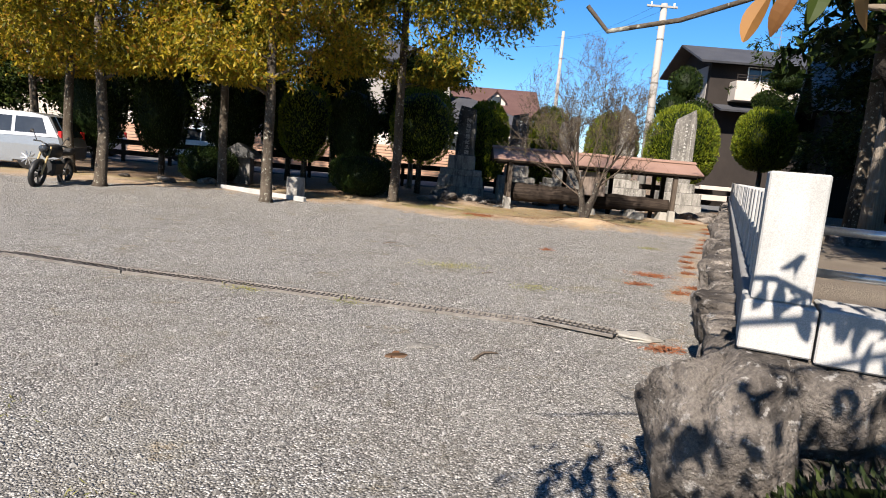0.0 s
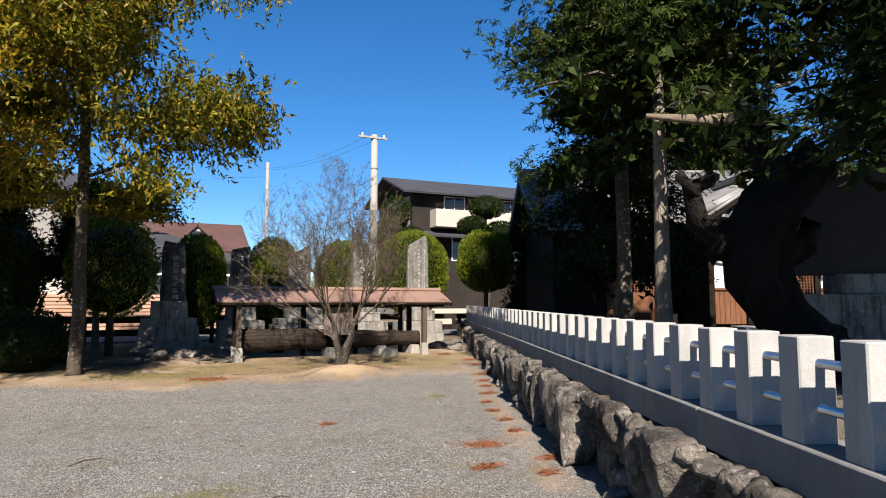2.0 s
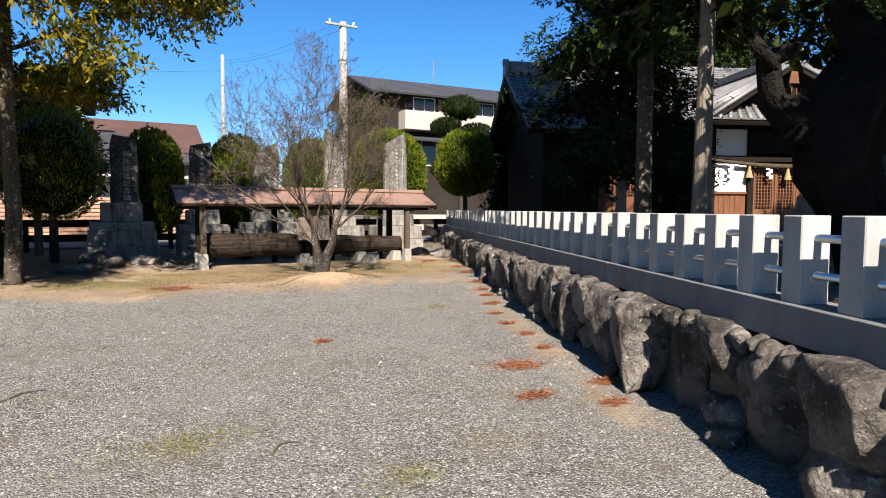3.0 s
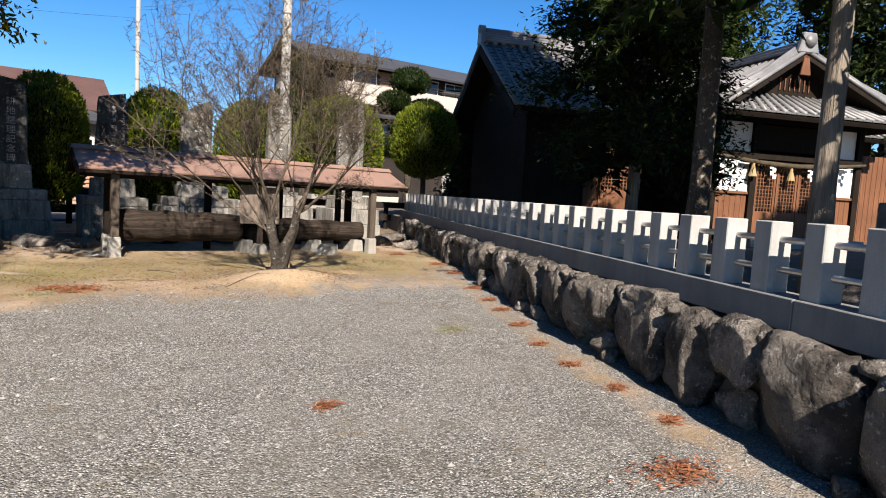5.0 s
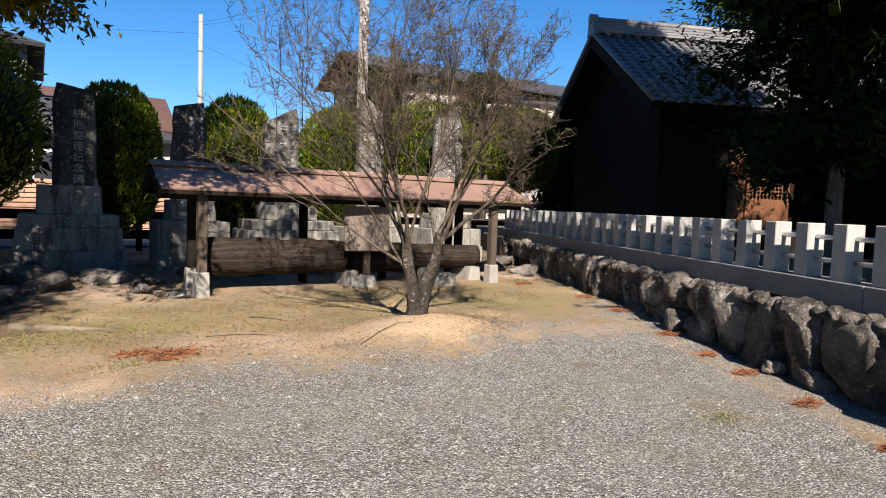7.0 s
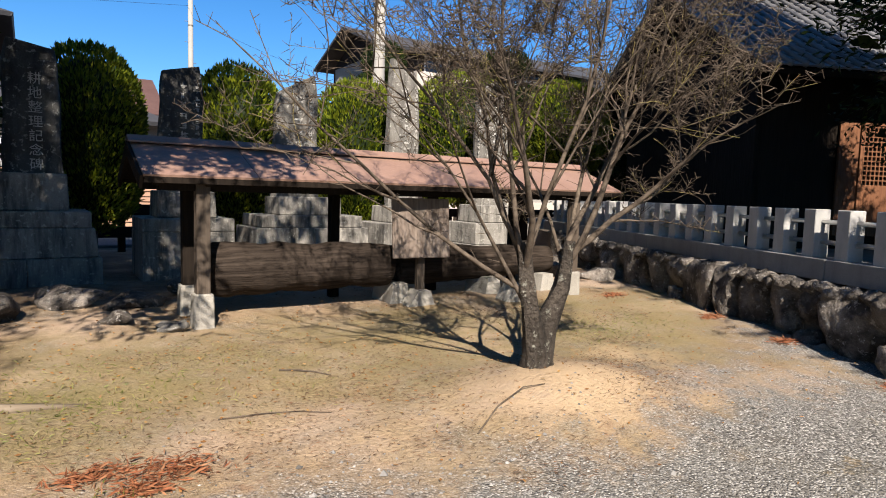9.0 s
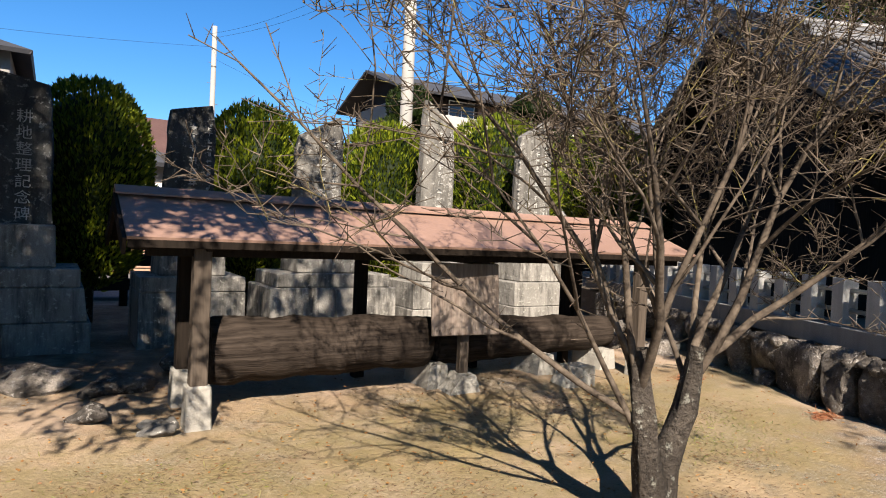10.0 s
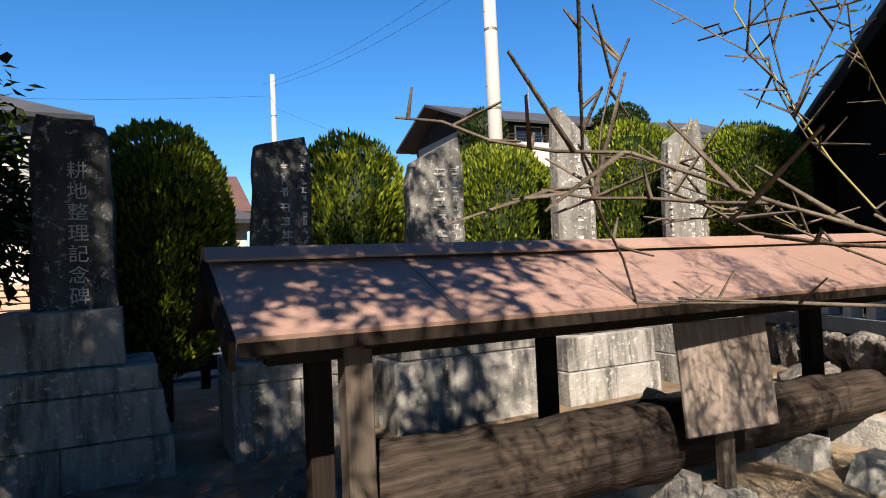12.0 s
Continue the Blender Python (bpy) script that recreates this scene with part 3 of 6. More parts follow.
while u < 26.0:
    ob = part("fence_post", post_mesh, GRANITE, fence)
    ob.matrix_basis = pose(0.29 + rnd.uniform(-0.004, 0.004), u + rnd.uniform(-0.006, 0.006), curb_top + rnd.uniform(-0.004, 0.0), 0, 0, rnd.uniform(-1.2, 1.2))
    u += 0.455
for z in (1.13, 1.34):
    part("rail_bar", Mesh().tube([(0.3, 3.2, z), (0.3, 26.0, z)], [0.024, 0.024], 10), STAINLESS, fence, "stainless steel rail bar", True)
# corner post and the fence along the front
part("corner_base", Mesh().box((0.285, 3.165, 0.89), (0.29, 0.29, 0.22), 0.008), GRANITE, fence)
part("corner_post", Mesh().box((0.285, 3.18, 1.282), (0.235, 0.235, 0.565), 0.008), GRANITE, fence)
for a in range(4):
    part("curb_stone", Mesh().box((0.436 + 0.6 + a * 1.2, 3.17, 0.885), (1.19, 0.29, 0.24), 0.008), GRANITE, fence)
for a in range(6):
    part("fence_post", Mesh().box((0.8 + 0.53 * a, 3.18, 1.245), (0.18, 0.18, 0.485), 0.008), GRANITE, fence)
for z in (1.14, 1.33):
    part("rail_bar", Mesh().tube([(0.3, 3.18, z), (3.6, 3.18, z)], [0.02, 0.02], 12), STAINLESS, fence, "polished stainless steel rail bar", True)

# ---------------------------------------------------------------- log shelter
GZ = 0.13


def log_shelter():
    t = thing("log_shelter", "low open shelter with a terracotta sheet metal roof on grey posts", "shelter")
    x0, x1, ye, yr, yb = 1.29, 7.64, 19.12, 20.0, 20.75
    ze, zr = 1.615, 1.965
    edges = [x0 + (x1 - x0) * i / 6 for i in range(7)]
    for a, b in zip(edges, edges[1:]):
        part("roof_sheet", Mesh().sheet((a + 0.004, ye, ze), (b - 0.004, ye, ze), (b - 0.004, yr, zr), (a + 0.004, yr, zr), 0.025), ROOF_SHEET, t)
        part("roof_sheet", Mesh().sheet((a + 0.004, yr, zr), (b - 0.004, yr, zr), (b - 0.004, yb, ze), (a + 0.004, yb, ze), 0.025), ROOF_SHEET, t)
    part("ridge_cap", Mesh().prism([(-0.13, -0.035), (0, 0.018), (0.13, -0.035), (0.13, -0.02), (0.02, 0.045), (-0.02, 0.045), (-0.13, -0.02)], 0, x1 - x0 + 0.04,
                                   Matrix.Translation((x1 + 0.02, yr, zr + 0.01)) @ Matrix.Rotation(radians(90), 4, "Z")), ROOF_SHEET, t)
    part("eave_board", Mesh().box(((x0 + x1) / 2, ye + 0.02, ze - 0.05), (x1 - x0 - 0.02, 0.03, 0.06), 0.004), DARK_SHADED_WOOD, t)
    part("eave_board", Mesh().box(((x0 + x1) / 2, yb - 0.02, ze - 0.05), (x1 - x0 - 0.02, 0.03, 0.06), 0.004), DARK_SHADED_WOOD, t)
    # Barge boards near black: the gable end's shade is in their colour.
    for x in (x0 - 0.012, x1 + 0.012):
        for ya, yc in ((ye - 0.01, yr), (yb + 0.01, yr)):
            q = [(x - 0.014, ya, ze - 0.012), (x + 0.014, ya, ze - 0.012), (x + 0.014, yc, zr - 0.012), (x - 0.014, yc, zr - 0.012)]
            part("barge_board", Mesh().sheet(*(q if ya < yc else q[::-1]), 0.13), DARK_SHADED_WOOD, t, "dark barge board with the gable end's shade in its colour")
    # Added dark lining paints the shade under the roof.
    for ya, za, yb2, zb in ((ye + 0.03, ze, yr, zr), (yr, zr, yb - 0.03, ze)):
        part("roof_lining", Mesh().sheet((x0 + 0.02, ya, za - 0.03), (x1 - 0.02, ya, za - 0.03), (x1 - 0.02, yb2, zb - 0.03), (x0 + 0.02, yb2, zb - 0.03), 0.012), DARK_SHADED_WOOD, t, "dark board lining with the shade under the roof in its colour")
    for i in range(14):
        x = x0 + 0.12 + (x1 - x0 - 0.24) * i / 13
        part("rafter", Mesh().sheet((x - 0.03, ye + 0.04, ze - 0.045), (x + 0.03, ye + 0.04, ze - 0.045), (x + 0.03, yr, zr - 0.045), (x - 0.03, yr, zr - 0.045), 0.06), DARK_SHADED_WOOD, t)
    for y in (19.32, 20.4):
        part("beam", Mesh().box(((x0 + x1) / 2, y, 1.53), (x1 - x0 - 0.3, 0.1, 0.12), 0.006), DARK_SHADED_WOOD, t)
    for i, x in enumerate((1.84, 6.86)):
        # Rear posts swap grey wood for near black, as shade under the roof.
        for y, mat in ((19.3, OLD_WOOD), (19.95 if i == 0 else 20.4, DARK_SHADED_WOOD)):
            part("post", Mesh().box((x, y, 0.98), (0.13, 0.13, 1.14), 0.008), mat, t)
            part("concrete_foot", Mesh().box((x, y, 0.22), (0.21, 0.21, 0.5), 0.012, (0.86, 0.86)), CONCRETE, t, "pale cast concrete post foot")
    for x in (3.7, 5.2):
        part("post", Mesh().box((x, 20.4, 0.8), (0.12, 0.12, 1.5), 0.008), DARK_SHADED_WOOD, t)
    part("post", Mesh().box((6.5, 20.2, 0.85), (0.11, 0.11, 1.4), 0.008), DARK_SHADED_WOOD, t)
    return t


log_shelter()


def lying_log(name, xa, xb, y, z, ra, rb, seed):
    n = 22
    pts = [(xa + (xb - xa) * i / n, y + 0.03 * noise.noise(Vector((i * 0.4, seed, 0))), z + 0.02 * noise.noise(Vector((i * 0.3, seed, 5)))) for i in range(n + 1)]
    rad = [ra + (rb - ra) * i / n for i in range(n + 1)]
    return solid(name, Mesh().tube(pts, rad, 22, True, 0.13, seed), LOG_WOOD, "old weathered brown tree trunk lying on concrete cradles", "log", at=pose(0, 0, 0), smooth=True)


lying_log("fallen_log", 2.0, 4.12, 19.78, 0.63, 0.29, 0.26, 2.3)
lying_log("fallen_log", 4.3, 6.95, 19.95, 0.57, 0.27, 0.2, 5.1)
for x, y in ((4.25, 19.7), (5.75, 19.75), (6.75, 19.75)):
    m = Mesh().prism([(-0.16, -0.12), (0.16, -0.12), (0.1, 0.26), (-0.1, 0.26)], -0.1, 0.4)
    solid("log_cradle", m, CONCRETE, "wedge-shaped concrete cradle under the old log", "support", "log cradles", pose(x, y, GZ))

sign = thing("notice_board", "weathered wooden notice board on a post with a concrete foot", "sign", at=pose(4.42, 19.44, GZ, 0, 0, -6))
part("board", Mesh().box((-0.02, -0.06, 0.96), (0.76, 0.035, 0.72), 0.012, m=Matrix.Rotation(radians(-6), 4, "X")), BOARD_WOOD, sign)
part("post", Mesh().box((0.02, 0.03, 0.58), (0.1, 0.08, 1.1), 0.006), OLD_WOOD, sign)
part("concrete_foot", Mesh().prism([(-0.26, -0.1), (0.2, -0.1), (0.1, 0.2), (-0.06, 0.2)], -0.13, 0.13), CONCRETE, sign)
foot = Mesh().prism([(-0.3, -0.1), (0.2, -0.1), (0.2, 0.22), (-0.06, 0.22)], -0.14, 0.14)
solid("log_cradle", foot, CONCRETE, "wedge-shaped concrete cradle under the old log", "support", "log cradles", pose(5.78, 19.25, GZ))

# ---------------------------------------------------------------- stone monuments


def strokes(m, rng, x, y, z, s):
    """A carved character as a few short bars, facing -y."""
    for i in range(rng.randint(4, 6)):
        if rng.random() < 0.55:
            m.box((x + rng.uniform(-0.1, 0.1) * s, y, z + rng.uniform(-0.4, 0.4) * s), (rng.uniform(0.45, 0.9) * s, 0.006, 0.1 * s), 0.001)
        else:
            m.box((x + rng.uniform(-0.3, 0.3) * s, y, z + rng.uniform(-0.15, 0.15) * s), (0.1 * s, 0.006, rng.uniform(0.4, 0.8) * s), 0.001)


def stele(label, x, y, zb, w, d, h, skew, mat, glyph, seed, rows):
    """An upright rough slab with an uneven outline."""
    rng = random.Random(seed)
    t = thing("stele", label, "monument", "stone monuments", pose(x, y, zb))
    m = Mesh()
    levels, verts, ring = 13, [], 14
    for i in range(levels):
        k = i / (levels - 1)
        for j in range(ring):
            a = 2 * math.pi * j / ring
            ca, sa = math.cos(a), math.sin(a)
            px = math.copysign(abs(ca) ** 0.35, ca) * w / 2
            py = math.copysign(abs(sa) ** 0.35, sa) * d / 2
            wob = 1 + 0.09 * noise.noise(Vector((ca * 0.9 + seed, sa * 0.9, k * 3.2)))
            taper = 1 - 0.08 * k - (0.12 * max(0, k - 0.85) / 0.15)
            z = k * h + (skew * (px / w) * smooth01(0.6, 1, k))
            verts.append((px * wob * taper + 0.02 * noise.noise(Vector((seed, 0, k * 2))), py * taper, z))
    faces = [(i * ring + j, i * ring + (j + 1) % ring, (i + 1) * ring + (j + 1) % ring, (i + 1) * ring + j) for i in range(levels - 1) for j in range(ring)]
    faces += [tuple(range(ring))[::-1], tuple((levels - 1) * ring + j for j in range(ring))]
    m.raw(verts, faces)
    part("slab", m, mat, t)
    for c in range(rows):
        g = Mesh()
        zz, s = h * 0.86, glyph * (1.0 if c == 0 else 0.6)
        while zz > 0.14:
            strokes(g, rng, 0.02 + (c * 0.2 * (1 if c % 2 else -1)), -d / 2 - 0.001, zz, s)
            zz -= s * 1.22
        part("inscription", g, CARVED, t, "whitened carved column, worn beyond reading")["kind"] = "stuff"
    return t


def pedestal(label, x, y, tiers):
    """Stacked stone tiers; each row: width, depth, height, number of blocks, taper."""
    t = thing("pedestal", label, "pedestal", "monument pedestals", pose(x, y, GZ - 0.04))
    z = 0.0
    for w, d, h, n, taper in tiers:
        for i in range(n):
            bw = w / n
            cx = -w / 2 + bw * (i + 0.5)
            part("stone_block", Mesh().box((cx, 0, z + h / 2), (bw - 0.006, d, h - 0.005), 0.012, (taper, taper)) if n == 1 else
                 Mesh().box((cx * (1 + taper) / 2, 0, z + h / 2), (bw * (1 + taper) / 2 - 0.006, d, h - 0.005), 0.012, (1, taper)), PEDESTAL, t)
        z += h
    return z + GZ - 0.04


YS = 23.2
top1 = pedestal("tall stepped pedestal of large grey granite blocks", 0.4, YS, ((1.75, 1.3, 0.42, 2, 0.98), (1.66, 1.2, 0.4, 1, 0.95), (1.5, 1.1, 0.22, 1, 1.0), (1.0, 0.8, 0.5, 1, 0.97)))
first_stele = stele("tall dark slate monument with a column of carved characters", 0.5, YS, top1, 0.7, 0.24, 1.72, -0.1, STELE_DARK, 0.14, 3, 0)
text = bpy.data.curves.new("inscription", "FONT")
text.body, text.size, text.space_line, text.align_x, text.extrude = "\n".join("耕地整理記念碑"), 0.17, 1.12, "CENTER", 0.003
ob = new("inscription_source", text)
bpy.context.view_layer.update()
letters = bpy.data.meshes.new_from_object(ob.evaluated_get(bpy.context.evaluated_depsgraph_get()))
bpy.data.objects.remove(ob)
part("inscription", letters, CARVED, first_stele, "whitened carved characters").matrix_basis = pose(0.04, -0.124, 1.2, 90, 0, 0)
top2 = pedestal("stepped pedestal of granite blocks with a cap slab", 2.42, YS, ((1.35, 1.1, 0.75, 2, 0.94), (1.3, 1.05, 0.2, 1, 1.0), (0.85, 0.7, 0.4, 1, 0.96)))
stele("dark mossy stone monument with faint carving", 2.4, YS, top2, 0.66, 0.22, 3.27 - top2, 0.12, STELE_DARK, 0.12, 8, 2)
top3 = pedestal("wide stepped pedestal of pale granite blocks", 4.35, YS, ((2.0, 1.2, 0.8, 2, 0.94), (1.75, 1.05, 0.2, 1, 1.0), (1.1, 0.75, 0.3, 2, 0.98)))
stele("grey stone monument with a slanting top and white characters", 4.2, YS, top3, 0.78, 0.26, 3.26 - top3, 0.34, STELE_PALE, 0.15, 15, 2)
top4 = pedestal("pedestal of rough pale granite blocks", 6.35, YS, ((1.5, 1.2, 0.45, 2, 0.98), (1.45, 1.1, 0.42, 2, 0.97), (1.0, 0.8, 0.3, 1, 0.97)))
stele("narrow pale monument with a pointed slanting top", 6.27, YS, top4, 0.66, 0.22, 3.72 - top4, -0.42, STELE_PALE, 0.11, 23, 2)
top5 = pedestal("tall pedestal of weathered pale granite blocks", 8.35, YS, ((1.5, 1.2, 0.45, 2, 0.98), (1.45, 1.1, 0.42, 2, 0.97), (1.0, 0.8, 0.35, 1, 0.97)))
stele("pale weathered monument with carved columns", 8.33, YS, top5, 0.82, 0.24, 3.75 - top5, 0.4, STELE_PALE, 0.11, 31, 3)

# ---------------------------------------------------------------- clipped conifers
rng = np.random.default_rng(5)


def topiary_meshes(w, h, seed, count, leaf=0.075, square=2.6):
    """A dense clipped crown: inner mass and a skin of small upright sprays."""
    r = np.random.default_rng(seed)
    th = r.uniform(0, 2 * np.pi, count)
    z = r.uniform(-1, 1, count)
    rad = (1 - np.abs(z) ** square) ** (1 / 2.2)
    n = np.stack([np.cos(th) * rad, np.sin(th) * rad, z], 1)
    lump = np.array([noise.noise(Vector(p) * 2.2 + Vector((seed, 0, 0))) for p in n])
    fine = np.array([noise.noise(Vector(p) * 7.0 + Vector((0, seed, 0))) for p in n])
    k = (1 + 0.06 * lump + 0.05 * fine - np.abs(r.normal(0, 0.05, count)))[:, None]
    c = n * k * np.array([w / 2, w / 2, h / 2])
    d = n * np.array([1, 1, 0.5]) + np.array([0, 0, 1.1]) + r.normal(0, 0.32, (count, 3))
    skin = leaf_cloud(c, d, leaf, leaf * 0.34, r, 0.2)
    bm = bmesh.new()
    bmesh.ops.create_icosphere(bm, subdivisions=4, radius=1)
    for v in bm.verts:
        p = v.co.normalized()
        rr = (1 - abs(p.z) ** square) ** (1 / 2.2) / max(1e-3, math.sqrt(1 - p.z * p.z)) if abs(p.z) < 0.999 else 0
        q = Vector((p.x * rr, p.y * rr, p.z)) * (0.86 + 0.08 * noise.noise(p * 2.2 + Vector((seed, 0, 0))))
        v.co = Vector((q.x * w / 2, q.y * w / 2, q.z * h / 2))
    core = bpy.data.meshes.new("core")
    bm.to_mesh(core)
    bm.free()
    return core, skin


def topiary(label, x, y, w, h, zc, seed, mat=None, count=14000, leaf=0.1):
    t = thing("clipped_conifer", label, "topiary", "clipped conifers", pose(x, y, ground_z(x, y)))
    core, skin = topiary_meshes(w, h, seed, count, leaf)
    # The core is near black whatever the skin: shade between sprays, in colour.
    for name, me, m in (("shaded_foliage_core", core, DARK_SHADED_LEAF), ("foliage", skin, mat or HEDGE)):
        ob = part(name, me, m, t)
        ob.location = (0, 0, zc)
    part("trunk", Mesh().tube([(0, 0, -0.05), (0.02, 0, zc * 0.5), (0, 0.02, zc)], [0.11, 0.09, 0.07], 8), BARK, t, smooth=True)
    return t


DOME = "clipped yellow-green conifer dome behind the monuments"
for i, (x, w, top) in enumerate(((1.3, 1.75, 3.72), (3.75, 1.8, 3.7), (6.2, 2.0, 3.7), (8.9, 2.65, 4.2), (12.1, 2.2, 4.4))):
    h = 3.1 if x < 11 else 2.5
    topiary(DOME, x, 25.0, w, h, top - h / 2 - 0.1, 40 + i)
# Most strip conifers take the near-black leaf, standing for the trees' shade on them.
SHADY = "tall clipped conifer, leaf colour darkened for the shaded tree strip"
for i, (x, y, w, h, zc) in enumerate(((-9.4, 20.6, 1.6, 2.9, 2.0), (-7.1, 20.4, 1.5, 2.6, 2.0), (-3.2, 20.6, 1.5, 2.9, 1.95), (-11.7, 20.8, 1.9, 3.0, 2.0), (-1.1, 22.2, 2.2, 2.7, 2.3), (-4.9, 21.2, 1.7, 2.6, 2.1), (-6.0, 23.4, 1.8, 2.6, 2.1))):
    topiary(SHADY, x, y, w, h, zc, 60 + i, HEDGE if i in (4, 5) else DARK_SHADED_LEAF, 6000, 0.09)
topiary("low rounded dark evergreen bush", -2.6, 18.9, 1.9, 1.3, 0.62, 80, DARK_SHADED_LEAF, 6000, 0.07)
topiary("low rounded dark evergreen bush", -7.3, 19.2, 1.7, 1.1, 0.5, 81, DARK_SHADED_LEAF, 5000, 0.07)

# ---------------------------------------------------------------- broadleaf trees with autumn leaves


def grow(rnd, start, direction, length, radius, depth, out, tips, spread=0.6, up=0.15, kids=3, bend=0.25, steps=5):
    """A branch as a bent tube with side branches; out takes (points, radii)."""
    p, d = Vector(start), Vector(direction).normalized()
    pts, rad = [p.copy()], [radius]
    for i in range(steps):
        d = (d + Vector((rnd.uniform(-bend, bend), rnd.uniform(-bend, bend), rnd.uniform(-bend, bend) + up * 0.4))).normalized()
        p = p + d * length / steps
        pts.append(p.copy())
        rad.append(max(0.002, radius * (1 - 0.75 * (i + 1) / steps)))
        if depth and i >= 1:
            for _ in range(kids if i > 1 else 1):
                if rnd.random() < 0.8:
                    side = Vector((rnd.uniform(-1, 1), rnd.uniform(-1, 1), rnd.uniform(-0.5, 0.8))).normalized()
                    grow(rnd, p, d * (1 - spread) + side * spread, length * rnd.uniform(0.4, 0.62), rad[-1] * 0.6, depth - 1, out, tips, spread, up, kids, bend, max(3, steps - 1))
    out.append((depth, pts, rad))
    if depth <= 1:
        tips.extend(pts[1:])


def autumn_tree_data(seed, height, crown_low, mat, leaves, reach=2.55, toward=None):
    rnd, r = random.Random(seed), np.random.default_rng(seed)
    trunk = Mesh()
    lean = [Vector((0.12 * noise.noise(Vector((seed, i * 0.5, 0))), 0.12 * noise.noise(Vector((seed, i * 0.5, 9))), height * i / 10)) for i in range(11)]
    trunk.tube([lean[0] - Vector((0, 0, 0.1))] + [lean[0] + Vector((0, 0, 0.12))] + lean[1:], [0.24, 0.15] + [0.14 * (1 - 0.085 * i) for i in range(1, 11)], 10, True, 0.15, seed)
    out, tips = [], []
    for i in range(22):
        k = crown_low / height + (1 - crown_low / height) * i / 22
        z = k * height
        base = lean[min(10, int(k * 10))].copy()
        base.z = z
        a = i * 2.4 + rnd.uniform(-0.4, 0.4)
        ln = reach * (1 if toward is None else 1 + 0.3 * math.cos(a - toward)) * (1.05 - 0.6 * max(0, (k - 0.45)) / 0.55) * rnd.uniform(0.8, 1.2) * (0.55 + 0.5 * smooth01(0.22, 0.34, k))
        grow(rnd, base, (math.cos(a), math.sin(a), 0.35), ln, 0.05 * (1.2 - k), 2, out, tips, 0.55, 0.1, 3, 0.22, 4)
    limbs = Mesh()
    for depth, pts, rad in out:
        limbs.tube(pts, rad, 5 if depth else 3, False)
    for depth, pts, rad in out:
        if depth == 2:
            tips.extend(pts[1:] * 3)
    tips = np.array([tuple(p) for p in tips])
    low = tips[tips[:, 2] < 8.0]
    tips = np.concatenate([tips, low, low])
    idx = r.integers(0, len(tips), leaves // 7)
    base = tips[idx] + r.normal(0, 0.26, (len(idx), 3))
    hang = r.normal(0, 0.45, (len(idx), 3)) + np.array([0, 0, -0.75])
    hang /= np.linalg.norm(hang, axis=1, keepdims=True)
    c = np.concatenate([base + hang * 0.042 * j for j in range(7)])
    d = np.concatenate([hang * 0.8 + r.normal(0, 0.6, hang.shape) for j in range(7)])
    keep = c[:, 2] > crown_low + 0.2
    c, d = c[keep], d[keep]
    return trunk.data("trunk", True), limbs.data("limbs", True), leaf_cloud(c, d, 0.13, 0.047, r, 0.3)


def autumn_tree(data, mat, label, x, y, rz, s=1.0):
    t = thing("autumn_tree", label, "tree", "row of autumn trees", pose(x, y, ground_z(x, y), 0, 0, rz))
    for name, me, m in zip(("trunk", "branchwork", "crown"), data, (BARK, BARK, mat)):
        me.materials.clear()
        ob = part(name, me, m, t)
        if name == "branchwork":
            ob["kind"] = "stuff"
    t.scale = (s, s, s)
    return t


row_a = autumn_tree_data(7, 12.5, 2.6, YELLOW, 56000)
row_b = autumn_tree_data(19, 12.8, 3.2, YELLOWGREEN, 96000, 1.95, radians(-88))
first = autumn_tree(row_a, YELLOW, "slender tree in golden yellow autumn leaf", -8.7, 15.75, 0)
for x, y, rz, s in ((-10.9, 18.1, 140, 1.0), (-4.4, 15.3, 250, 0.97), (-14.5, 22.0, 20, 1.05)):
    o = copy_thing(first, pose(x, y, ground_z(x, y), 0, 0, rz))
    o.scale = (s, s, s)
second = autumn_tree(row_b, YELLOWGREEN, "slender tree with drooping yellow-green leaves", -1.55, 17.95, 60)
for x, y, rz, s in ((-6.5, 18.1, 200, 1.0),):
    o = copy_thing(second, pose(x, y, ground_z(x, y), 0, 0, rz))

# ---------------------------------------------------------------- bare plum tree


